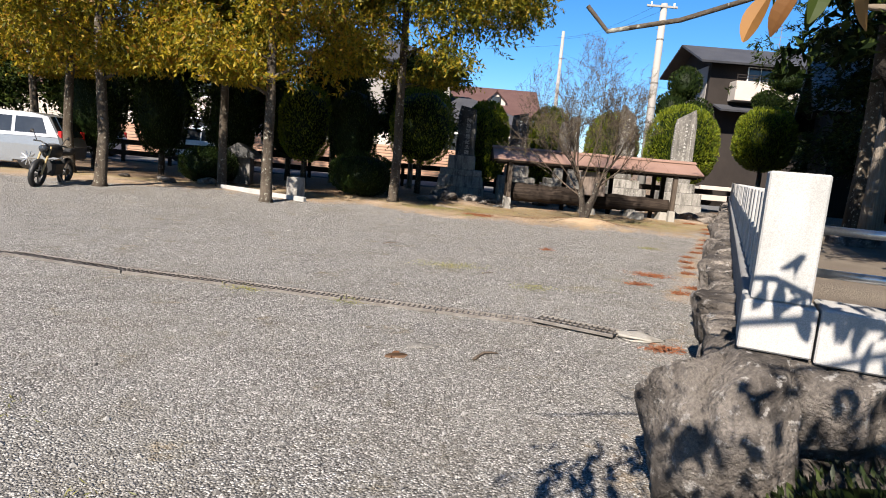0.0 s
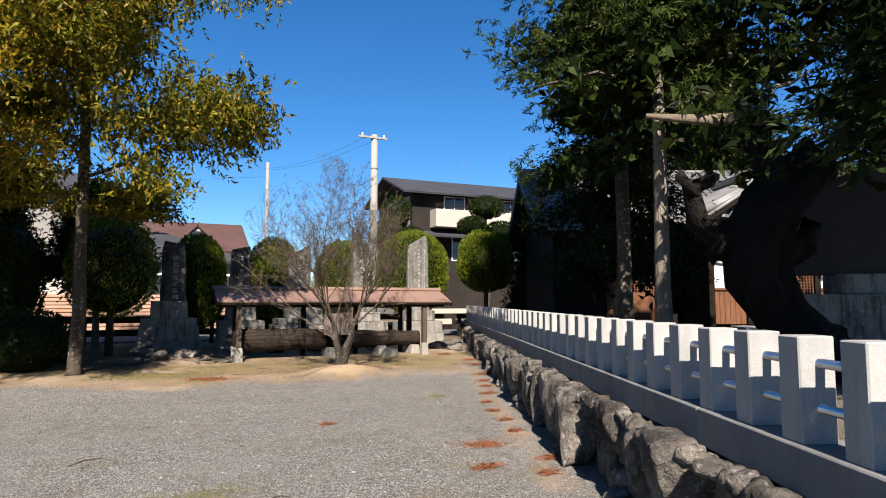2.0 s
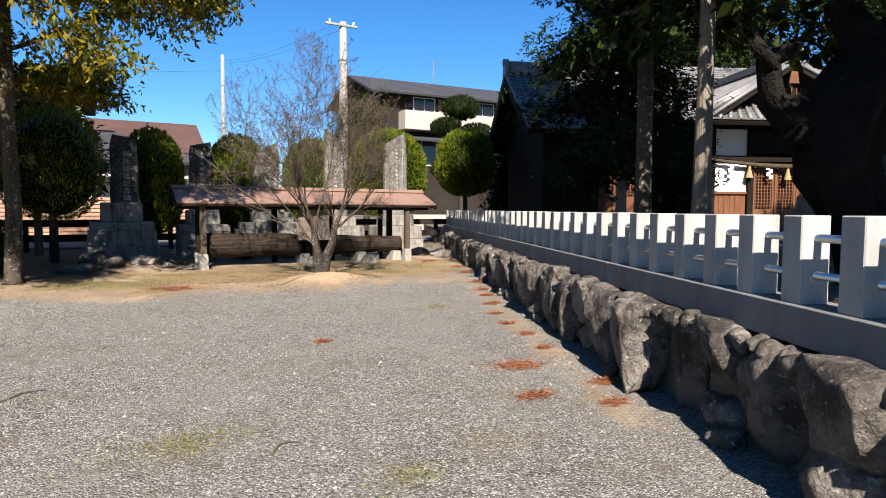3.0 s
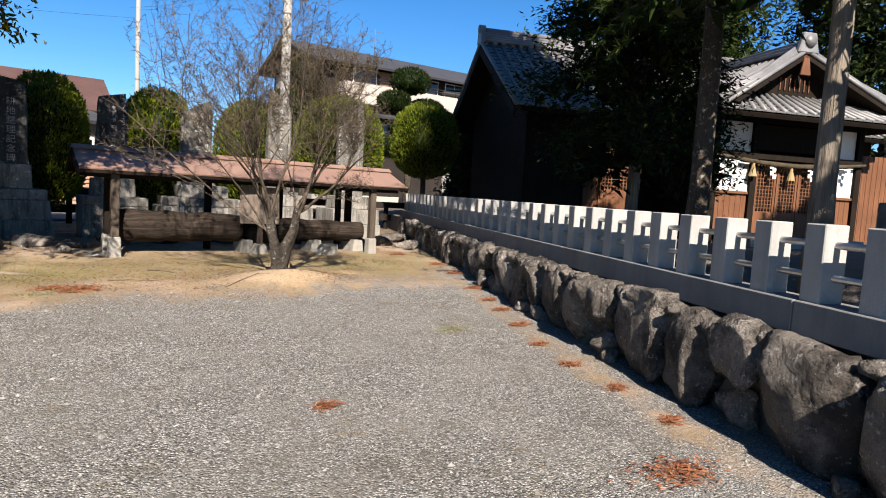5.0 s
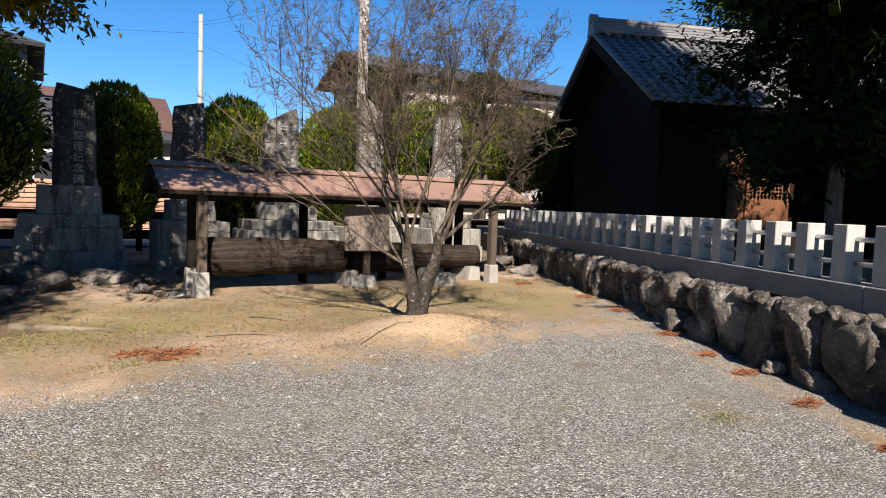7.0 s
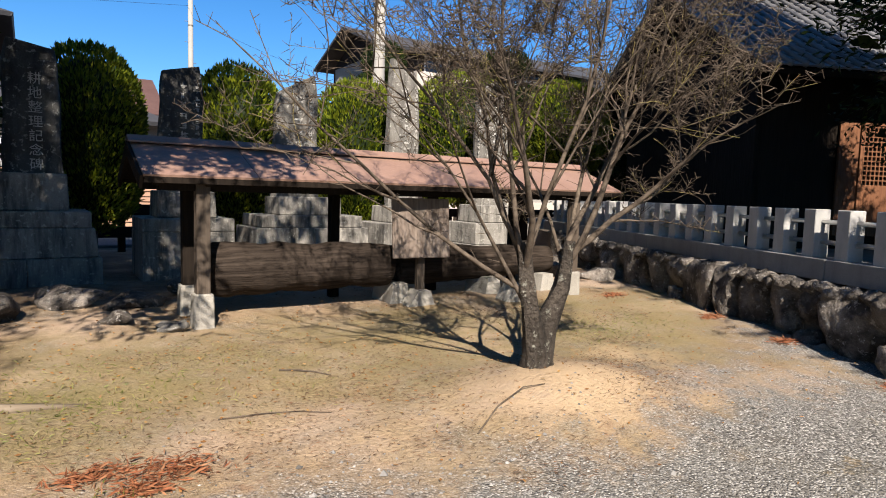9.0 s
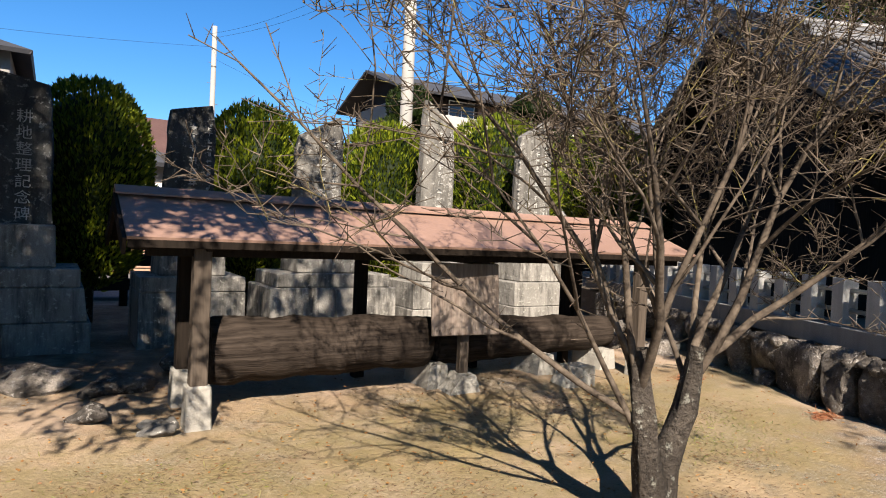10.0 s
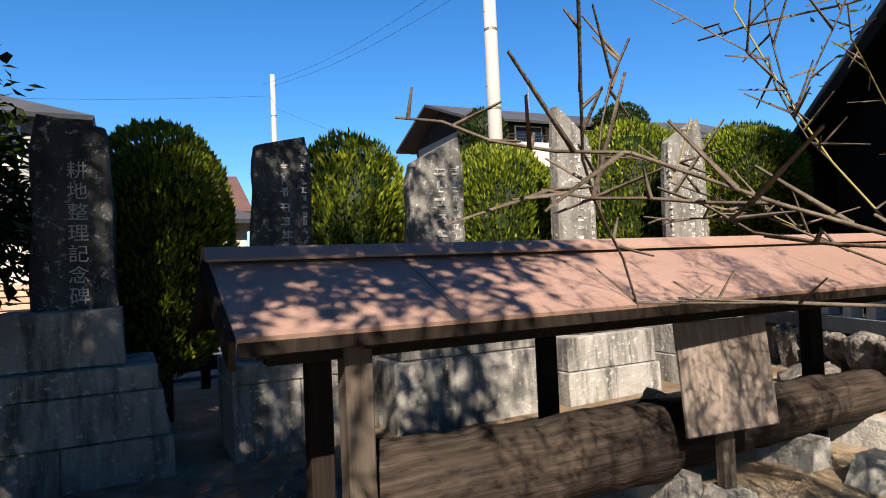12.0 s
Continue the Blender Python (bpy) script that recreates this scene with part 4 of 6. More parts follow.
def plum_tree():
    rnd = random.Random(4)
    t = thing("plum_tree", "bare plum tree with dense thorny grey-brown twigs", "tree", at=pose(PLUM[0], PLUM[1], ground_z(*PLUM) - 0.02))
    trunk = Mesh()
    trunk.tube([(0, 0, -0.1), (0, 0, 0.1), (-0.05, 0.02, 0.35), (-0.12, 0.0, 0.6), (-0.17, 0.02, 0.95)], [0.14, 0.1, 0.082, 0.07, 0.05], 16, False, 0.9, 1.0)
    trunk.tube([(0.02, 0, 0.0), (0.1, 0.02, 0.3), (0.22, 0.0, 0.6), (0.26, -0.02, 0.95)], [0.095, 0.075, 0.062, 0.045], 14, False, 0.9, 4.0)
    part("trunk", trunk, PLUM_BARK, t, "dark trunk with pale lichen patches", True)
    out, tips = [], []
    stems = ((-1.0, 0.6, 0.85, 2.6, 0), (-0.95, 0.45, 1.25, 2.7, 0), (-0.7, 0.2, 1.7, 2.6, 0), (-0.9, 0.0, 1.05, 2.2, 0), (-0.35, 0.6, 1.8, 2.5, 0), (0.0, -0.2, 2.0, 2.5, 0), (0.3, 0.1, 1.9, 2.4, 1),
             (0.6, -0.4, 1.3, 1.9, 1), (0.85, -0.1, 1.1, 1.9, 1), (0.3, 0.8, 1.2, 1.8, 1), (-0.2, -0.9, 1.1, 1.6, 0), (0.9, -0.5, 0.7, 1.5, 1))
    for x, y, z, ln, k in stems:
        s = (-0.15, 0.01, rnd.uniform(0.5, 0.85)) if k == 0 else (0.23, -0.01, rnd.uniform(0.5, 0.9))
        grow(rnd, s, (x, y, z), ln, rnd.uniform(0.018, 0.03), 3, out, tips, 0.48, 0.1, 2, 0.2, 7)
    # the crown keeps within a leaning bowl
    def inside(p):
        a, b = 0.52 * p.y - 0.85 * p.x, 0.52 * p.x + 0.85 * p.y
        return ((a - 0.25) / 1.95) ** 2 + (b / 1.6) ** 2 + ((p.z - 2.2) / 2.4) ** 2 < 1.0 + 0.9 * noise.noise(p * 1.6) and (p.z > 0.95 or abs(a) < 0.7)

    big, small, green = Mesh(), Mesh(), Mesh()
    kept = set()
    for depth, pts, rad in reversed(out):
        if depth < 3 and tuple(pts[0]) not in kept:
            continue
        n = next((i for i, p in enumerate(pts) if not inside(p)), len(pts))
        reach = 0.52 * pts[0].y - 0.85 * pts[0].x
        if n < 2 or (depth < 2 and rnd.random() < (0.25 if depth == 0 else 0.12) + 0.3 * smooth01(0.5, 1.3, reach)):
            continue
        if n < len(pts):
            rad = [x * (1 - 0.85 * i / (n - 1)) for i, x in enumerate(rad[:n])]
        pts, rad = pts[:n], rad[:n]
        kept.update(tuple(p) for p in pts)
        if depth >= 2:
            big.tube(pts, [max(x, 0.003) for x in rad], 6, False)
        else:
            (green if rnd.random() < 0.25 else small).tube(pts, [max(x, 0.002) for x in rad], 4 if depth else 3, False)
        for i in range(1, len(pts)):
            for _ in range(3):
                if rnd.random() < 0.62:
                    q = Vector(pts[i - 1]).lerp(Vector(pts[i]), rnd.random())
                    e = q + Vector((rnd.uniform(-1, 1), rnd.uniform(-1, 1), rnd.uniform(-0.4, 1))).normalized() * rnd.uniform(0.03, 0.13)
                    small.tube([q, e], [0.0032, 0.0016], 3, False)
    part("branchwork", big, TWIG, t, smooth=True)["kind"] = "stuff"
    part("twiggery", small, TWIG, t, smooth=True)["kind"] = "stuff"
    part("young_growth", green, TWIG_GREEN, t, "greenish young shoots", True)["kind"] = "stuff"


plum_tree()

# ---------------------------------------------------------------- precinct trees


def conifer(label, v, u, height, crown_low, radius, trunk_r, seed, count, mat, lean=(0, 0), bark=None, leaf=0.16, name="cedar_tree", slim=0.28):
    rnd, r = random.Random(seed), np.random.default_rng(seed)
    t = thing(name, label, "tree", at=shrine_pose(v, u, 0.7))
    pts = [Vector((lean[0] * (i / 12) + 0.05 * noise.noise(Vector((seed, i * 0.4, 0))), lean[1] * (i / 12), height * i / 12 - 0.1)) for i in range(13)]
    part("trunk", Mesh().tube(pts, [trunk_r * (1.25 if i == 0 else 1.0) * (1 - 0.07 * i) for i in range(13)], 12, True, 0.12, seed), bark or CEDAR_BARK, t, smooth=True)
    limbs, centres, dirs, inner = Mesh(), [], [], []
    n = 60
    for i in range(n):
        k = (i + rnd.random()) / n
        z = crown_low + (height - crown_low) * k
        a = i * 2.399
        ln = radius * (1 - 0.75 * k ** 1.5) * rnd.uniform(0.55, 1.1)
        base = pts[min(12, int(z / height * 12))].copy()
        base.z = z
        end = base + Vector((math.cos(a) * ln, math.sin(a) * ln, ln * rnd.uniform(-0.35, 0.1)))
        mid = (base + end) / 2 + Vector((0, 0, 0.12 * ln))
        limbs.tube([base, mid, end], [0.045, 0.03, 0.01], 5, False)
        m = int(count / n)
        if slim < 0.2:
            m //= 22
        s = r.uniform(0.25, 1.05, m) ** 0.7
        b, e, md = (np.array(tuple(q)) for q in (base, end, mid))
        line = ((1 - s) ** 2)[:, None] * b + (2 * s * (1 - s))[:, None] * (2 * md - (b + e) / 2) + (s ** 2)[:, None] * e
        off = r.normal(0, 1, (m, 3)) * np.array([0.2, 0.2, 0.16]) * (0.5 + ln / 2)
        fill = int(48 * radius)
        q = r.uniform(0.08, 0.85, fill)[:, None]
        inner.append(b + (e - b) * q + r.normal(0, 0.2, (fill, 3)))
        way = (e - b) / max(ln, 0.1) + r.normal(0, 0.45, (m, 3)) + np.array([0, 0, -0.15])
        if slim < 0.2:
            c0 = np.repeat(line + off, 22, axis=0)
            w0 = np.repeat(way, 22, axis=0)
            along = r.uniform(0, 0.2, (len(c0), 1))
            centres.append(c0 + w0 / np.linalg.norm(w0, axis=1, keepdims=True) * along)
            dirs.append(w0 * 0.8 + r.normal(0, 0.95, w0.shape))
        else:
            centres.append(line + off)
            dirs.append(way + r.normal(0, 0.5, (m, 3)))
    part("branchwork", limbs, BARK, t)["kind"] = "stuff"
    part("crown", leaf_cloud(np.concatenate(centres), np.concatenate(dirs), leaf, leaf * slim, r, 0.3), mat, t)
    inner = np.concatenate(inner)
    # Inner leaves are near black, so the crown's inner shade is coloured in.
    part("shaded_inner_crown", leaf_cloud(inner, r.normal(0, 1, inner.shape), 0.28, 0.14, r, 0.4), DARK_SHADED_LEAF, t)
    return t


conifer("tall straight cedar with fibrous bark and drooping green sprays", 2.2, 12.15, 14.5, 3.4, 2.6, 0.125, 3, 86000, CEDAR_LEAF, leaf=0.12, slim=0.17)
# Precinct crowns in the near-black leaf carry their shade in the colour.
conifer("cedar with a dark trunk and a heavy shaded crown", 2.33, 14.4, 16.0, 4.6, 2.7, 0.15, 6, 86000, DARK_SHADED_LEAF, bark=BARK, leaf=0.12, slim=0.17)
conifer("tall evergreen oak standing before the hall", 3.4, 18.0, 10.5, 1.5, 2.1, 0.13, 12, 60000, DARK_SHADED_LEAF, leaf=0.12, name="evergreen_oak")
conifer("cedar with a dense dark crown", 5.4, 10.6, 9.5, 5.2, 2.6, 0.2, 15, 36000, DARK_SHADED_LEAF, leaf=0.2, slim=0.18)
conifer("tall cedar with a dense dark crown", 5.6, 7.0, 10.5, 4.8, 2.8, 0.2, 18, 36000, DARK_SHADED_LEAF, leaf=0.2, slim=0.18)
conifer("cedar with a dense dark crown", 9.5, 9.0, 9.5, 5.0, 3.0, 0.22, 19, 32000, DARK_SHADED_LEAF, leaf=0.2, slim=0.18)
conifer("dense dark evergreen at the front of the precinct", 3.3, 6.4, 6.4, 2.4, 2.0, 0.16, 25, 34000, DARK_SHADED_LEAF, leaf=0.16, name="evergreen_tree")
conifer("wide evergreen behind the worship hall", 11.0, 29.0, 13.5, 3.0, 5.5, 0.25, 21, 28000, CEDAR_LEAF, leaf=0.26, name="evergreen_tree")
conifer("wide evergreen behind the worship hall", 16.5, 24.5, 14.5, 2.0, 5.5, 0.25, 22, 28000, DARK_SHADED_LEAF, leaf=0.26, name="evergreen_tree")
for i, (x, y) in enumerate(((-14.6, 25.0), (-11.0, 24.2), (-7.9, 25.0), (-4.6, 24.6), (-1.6, 25.6), (-18.2, 25.0), (-20.5, 22.0))):
    u, v = to_uv(x, y)
    conifer("dense dark evergreen behind the tree strip", v, u, 5.6 if i < 3 else 5.0, 2.2, 1.9, 0.12, 30 + i, 11000, CEDAR_LEAF, leaf=0.2, name="evergreen_tree").location.z = 0.1

for i, (x, y) in enumerate(((14.5, 25.0), (15.6, 26.6))):
    u, v = to_uv(x, y)
    conifer("dark evergreen shrub beside the shrine hall", v, u, 3.9, 0.5, 1.5, 0.1, 50 + i, 9000, DARK_SHADED_LEAF, leaf=0.16, name="evergreen_tree").location.z = 0.1

# ---------------------------------------------------------------- shrine hall and worship hall


def tile_slope(m_tiles, m_rolls, a, b, c, d, pitch=0.27, course=0.24):
    """Rolls and courses on the roof slope a b (eave) c d (ridge, c above b)."""
    a, b, c, d = (Vector(p) for p in (a, b, c, d))
    w, s = (b - a), (d - a)
    nrm = w.cross(s).normalized()
    nw, ns = max(1, int(w.length / pitch)), max(1, int(s.length / course))
    for i in range(nw + 1):
        k = i / nw
        p, q = a + (b - a) * k, d + (c - d) * k
        m_rolls.tube([p + nrm * 0.03, q + nrm * 0.03], [0.055, 0.055], 6)
    for j in range(ns):
        k0, k1 = j / ns, (j + 1) / ns
        p0, p1 = a + (d - a) * k0, b + (c - b) * k0
        q0, q1 = a + (d - a) * k1, b + (c - b) * k1
        lift = nrm * 0.035
        m_tiles.sheet(p0 + lift, p1 + lift, q1, q0, 0.03)


def gable_hall(name, label, v0, v1, u0, u1, z0, z_eave, z_ridge, over_v, over_u, lattice=False):
    """A hall with its ridge along v."""
    t = thing(name, label, "building", at=shrine_pose(0, 0))
    uc = (u0 + u1) / 2
    th = 0.12
    # Hall timber is near black because tree shade is coloured into it.
    part("wall", Mesh().box(((v0 + v1) / 2, u0 + th / 2, (z0 + z_eave) / 2), (v1 - v0, th, z_eave - z0), 0.01), DARK_SHADED_WOOD, t)
    part("wall", Mesh().box(((v0 + v1) / 2, u1 - th / 2, (z0 + z_eave) / 2), (v1 - v0, th, z_eave - z0), 0.01), DARK_SHADED_WOOD, t)
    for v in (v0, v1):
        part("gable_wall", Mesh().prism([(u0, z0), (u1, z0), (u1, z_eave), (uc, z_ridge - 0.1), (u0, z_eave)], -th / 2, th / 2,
                                        Matrix.Translation((v, 0, 0)) @ Matrix.Rotation(radians(90), 4, "Z") @ Matrix.Scale(1, 4)), DARK_SHADED_WOOD, t)
    ve0, ve1 = v0 - over_v, v1 + over_v
    drop = over_u * (z_ridge - z_eave) / ((u1 - u0) / 2)
    for ue, order in ((u0 - over_u, 1), (u1 + over_u, -1)):
        e0, e1 = (ve0, ue, z_eave - drop + 0.1), (ve1, ue, z_eave - drop + 0.1)
        r0, r1 = (ve0, uc, z_ridge + 0.1), (ve1, uc, z_ridge + 0.1)
        tiles, rolls, deck = Mesh(), Mesh(), Mesh()
        q = (e0, e1, r1, r0) if order > 0 else (e1, e0, r0, r1)
        tile_slope(tiles, rolls, *q)
        deck.sheet(*(Vector(p) - Vector((0, 0, 0.04)) for p in q), 0.1)
        part("roof_deck", deck, DARK_SHADED_WOOD, t)
        part("roof_tiles", tiles, TILE, t)["kind"] = "stuff"
        part("tile_rolling", rolls, TILE, t, smooth=True)["kind"] = "stuff"
    for i in range(4):
        part("ridge_course", Mesh().box(((ve0 + ve1) / 2, uc, z_ridge + 0.16 + i * 0.07), (ve1 - ve0 - 0.1, 0.34 - i * 0.05, 0.06), 0.01), TILE, t)
    part("ridge_roll", Mesh().tube([(ve0 + 0.04, uc, z_ridge + 0.45), (ve1 - 0.04, uc, z_ridge + 0.45)], [0.09, 0.09], 10), TILE, t, smooth=True)
    for v in (ve0, ve1):
        part("ridge_end_tile", Mesh().box((v, uc, z_ridge + 0.3), (0.12, 0.5, 0.5), 0.05, (1, 0.6)), TILE, t)
        part("ridge_end_knob", Mesh().tube([(v - 0.09, uc, z_ridge + 0.48), (v + 0.09, uc, z_ridge + 0.48)], [0.12, 0.12], 12), TILE, t, smooth=True)
        part("barge_board", Mesh().sheet((v - 0.03, u0 - over_u, z_eave - drop + 0.04), (v + 0.03, u0 - over_u, z_eave - drop + 0.04), (v + 0.03, uc, z_ridge + 0.04), (v - 0.03, uc, z_ridge + 0.04), 0.22), DARK_SHADED_WOOD, t)
        part("barge_board", Mesh().sheet((v + 0.03, u1 + over_u, z_eave - drop + 0.04), (v - 0.03, u1 + over_u, z_eave - drop + 0.04), (v - 0.03, uc, z_ridge + 0.04), (v + 0.03, uc, z_ridge + 0.04), 0.22), DARK_SHADED_WOOD, t)
    return t


def lattice_door(parent, v, w, z0, z1, u, solid_to):
    """A wooden door with a lattice above a boarded panel, facing -u."""
    d = part("lattice_door", Mesh().box((v, u, (z0 + solid_to) / 2), (w, 0.05, solid_to - z0), 0.006), SHRINE_WOOD, parent, "red-brown wooden lattice door")
    for x in (v - w / 2 + 0.03, v + w / 2 - 0.03):
        part("stile", Mesh().box((x, u, (z0 + z1) / 2), (0.06, 0.06, z1 - z0), 0.004), SHRINE_WOOD, d)
    part("stile", Mesh().box((v, u, z1 - 0.03), (w, 0.06, 0.06), 0.004), SHRINE_WOOD, d)
    nb = max(3, int(w / 0.085))
    for i in range(1, nb):
        part("lattice_bar", Mesh().box((v - w / 2 + w * i / nb, u, (solid_to + z1) / 2), (0.022, 0.03, z1 - solid_to), 0.002), SHRINE_WOOD, d)
    nz = max(3, int((z1 - solid_to) / 0.085))
    for i in range(1, nz):
        part("lattice_bar", Mesh().box((v, u - 0.004, solid_to + (z1 - solid_to) * i / nz), (w, 0.026, 0.022), 0.002), SHRINE_WOOD, d)


hall = gable_hall("shrine_hall", "long dark timber shrine hall with a grey tiled roof", 2.75, 13.5, 22.3, 27.3, 0.7, 4.25, 5.85, 0.7, 0.9)
part("door_backing", Mesh().box((5.35, 22.285, 2.0), (1.05, 0.02, 2.1), 0.004), DARK_SHADED_WOOD, hall)
lattice_door(hall, 5.35, 1.08, 0.95, 3.05, 22.24, 1.9)
part("shrine_panel", Mesh().box((4.58, 22.25, 2.0), (0.42, 0.05, 2.1), 0.006), SHRINE_WOOD, hall, "red-brown board panel")


def worship_hall():
    t = thing("worship_hall", "small worship hall with white panels and lattice doors", "building", at=shrine_pose(0, 0))
    v0, v1, uf, ub, z0 = 6.78, 10.98, 20.25, 22.2, 0.7
    vc = (v0 + v1) / 2
    ze, zr = 3.92, 5.45
    for v in (v0, v0 + 1.1, v1 - 1.1, v1):
        part("pillar", Mesh().box((v, uf, (z0 + ze) / 2), (0.17, 0.17, ze - z0), 0.01), DARK_SHADED_WOOD, t)
    for v in (v0, v1):
        part("side_wall", Mesh().box((v, (uf + ub) / 2, (z0 + ze) / 2), (0.1, ub - uf - 0.18, ze - z0), 0.01), DARK_SHADED_WOOD, t)
    for va, vb in ((v0 + 0.09, v0 + 1.01), (v1 - 1.01, v1 - 0.09)):
        c, w = (va + vb) / 2, vb - va
        part("white_panel", Mesh().box((c, uf + 0.02, 2.4), (w, 0.04, 0.8), 0.004), PLASTER, t, "white plastered wall panel")
        part("upper_panel", Mesh().box((c, uf + 0.02, 3.35), (w, 0.04, 0.75), 0.004), PLASTER, t, "white plaster above the lintel")
        n = 6
        for i in range(n):
            part("wall_board", Mesh().box((va + w * (i + 0.5) / n, uf + 0.02, 1.48), (w / n - 0.006, 0.04, 1.0), 0.004), SHRINE_WOOD, t)
        part("rail", Mesh().box((c, uf - 0.01, 1.98), (w, 0.09, 0.07), 0.005), SHRINE_WOOD, t)
    part("lintel", Mesh().box((vc, uf - 0.01, 2.9), (v1 - v0, 0.14, 0.16), 0.008), DARK_SHADED_WOOD, t)
    part("lintel", Mesh().box((vc, uf - 0.01, 3.78), (v1 - v0 + 0.3, 0.16, 0.18), 0.008), DARK_SHADED_WOOD, t)
    part("plaque_board", Mesh().box((vc, uf - 0.06, 3.35), (2.0, 0.06, 0.62), 0.01), DARK_SHADED_WOOD, t)
    for i in range(3):
        w = (v1 - v0 - 2.3) / 3
        lattice_door(t, v0 + 1.2 + w * (i + 0.5), w - 0.02, 0.95, 2.8, uf + 0.02, 1.55)
    part("door_backing", Mesh().box((vc, uf + 0.12, 1.9), (v1 - v0 - 2.3, 0.03, 1.9), 0.004), DARK_SHADED_WOOD, t)
    for i in range(9):
        part("wing_board", Mesh().box((v1 + 0.2 + 0.16 * i, uf + 0.25, 2.0), (0.15, 0.04, 2.3), 0.004), SHRINE_WOOD, t)
    part("step_platform", Mesh().box((vc, uf - 0.5, 0.82), (3.2, 0.9, 0.25), 0.02), GRANITE, t)
    # front gable with its ridge running along u, and a skirt roof below it
    ve0, ve1, ue, ug = v0 - 0.65, v1 + 0.65, uf - 1.0, uf - 0.25
    tiles, rolls, deck = Mesh(), Mesh(), Mesh()
    for sgn in (-1, 1):
        e = vc + sgn * (v1 - v0 + 1.3) / 2
        q = [(e, ue, ze - 0.1), (e, ub + 2.0, ze - 0.1), (vc, ub + 2.0, zr), (vc, ug, zr)]
        if sgn < 0:
            q = [q[1], q[0], q[3], q[2]]
        tile_slope(tiles, rolls, *q)
        deck.sheet(*(Vector(p) - Vector((0, 0, 0.04)) for p in q), 0.1)
    # skirt
    sk = [(ve0, ue - 0.02, ze - 0.12), (ve1, ue - 0.02, ze - 0.12), (ve1 - 0.9, ug + 0.5, ze + 0.55), (ve0 + 0.9, ug + 0.5, ze + 0.55)]
    tile_slope(tiles, rolls, *sk)
    deck.sheet(*(Vector(p) - Vector((0, 0, 0.04)) for p in sk), 0.1)
    part("roof_deck", deck, DARK_SHADED_WOOD, t)
    part("roof_tiles", tiles, TILE, t)["kind"] = "stuff"
    part("tile_rolling", rolls, TILE, t, smooth=True)["kind"] = "stuff"
    part("gable_front", Mesh().prism([(ve0 + 1.0, ze + 0.35), (ve1 - 1.0, ze + 0.35), (vc, zr - 0.12)], ug + 0.3, ug + 0.36), DARK_SHADED_WOOD, t)
    for i in range(7):
        part("gable_lattice", Mesh().box((vc - 0.42 + 0.14 * i, ug + 0.28, zr - 0.75), (0.03, 0.03, 0.3), 0.003), SHRINE_WOOD, t)
    for sgn in (-1, 1):
        part("barge_board", Mesh().tube([(vc, ug + 0.02, zr - 0.1), (vc + sgn * 1.1, ug + 0.02, zr - 0.66), (vc + sgn * 2.1, ug + 0.02, zr - 1.05)], [0.055, 0.055, 0.055], 4), SHRINE_WOOD, t)
        for i in range(3):
            a, b = Vector((vc + sgn * 0.1, ug + 0.1 + 0.03 * i, zr + 0.05 + 0.05 * i)), Vector((vc + sgn * 2.75, ue + 0.1, ze + 0.1 + 0.05 * i))
            part("descending_ridge", Mesh().tube([a, (a + b) / 2 - Vector((0, 0, 0.1)), b], [0.09 - 0.015 * i] * 3, 8), TILE, t, smooth=True)
        part("ridge_end_tile", Mesh().box((vc + sgn * 2.78, ue + 0.06, ze + 0.22), (0.3, 0.14, 0.34), 0.05), TILE, t)
    for i in range(3):
        part("ridge_course", Mesh().box((vc, (ug + ub + 2) / 2, zr + 0.08 + i * 0.08), (0.34 - i * 0.06, ub + 2 - ug, 0.07), 0.01), TILE, t)
    part("ridge_end_tile", Mesh().box((vc, ug - 0.02, zr + 0.2), (0.6, 0.14, 0.5), 0.06, (0.6, 1)), TILE, t)
    part("ridge_end_knob", Mesh().tube([(vc, ug - 0.14, zr + 0.25), (vc, ug + 0.02, zr + 0.25)], [0.15, 0.15], 14), TILE, t, smooth=True)
    part("gable_carving", Mesh().box((vc, ug - 0.02, zr - 0.35), (0.3, 0.05, 0.42), 0.08, (0.5, 1)), SHRINE_WOOD, t, "carved gable pendant")
    # sacred rope with tassels and paper streamers
    rope = [(v0 - 0.1 + (v1 - v0 + 0.2) * i / 16, uf - 0.16, 2.86 - 0.16 * math.sin(math.pi * i / 16)) for i in range(17)]
    r = thing("sacred_rope", "twisted straw rope with tassels and white paper streamers", "rope", at=shrine_pose(0, 0))
    part("rope", Mesh().tube(rope, [0.035 + 0.03 * math.sin(math.pi * i / 16) for i in range(17)], 8, True, 0.3, 2), OLD_STRAW, r, smooth=True)
    for i in (2, 4, 6, 8, 10, 12, 14):
        x, y, z = rope[i]
        if i % 4 == 0:
            part("straw_tassel", Mesh().tube([(x, y, z - 0.02), (x, y, z - 0.14), (x, y, z - 0.36)], [0.03, 0.045, 0.1], 10), STRAW, r)
        else:
            z -= 0.06
            for k in range(4):
                part("paper_streamer", Mesh().box((x + (0.05 if k % 2 else -0.02), y - 0.01 * k, z - 0.08 * k), (0.1, 0.006, 0.1), 0.001), PAPER, r)


worship_hall()

# ---------------------------------------------------------------- gnarled stump, inscribed slab, rocks in the precinct


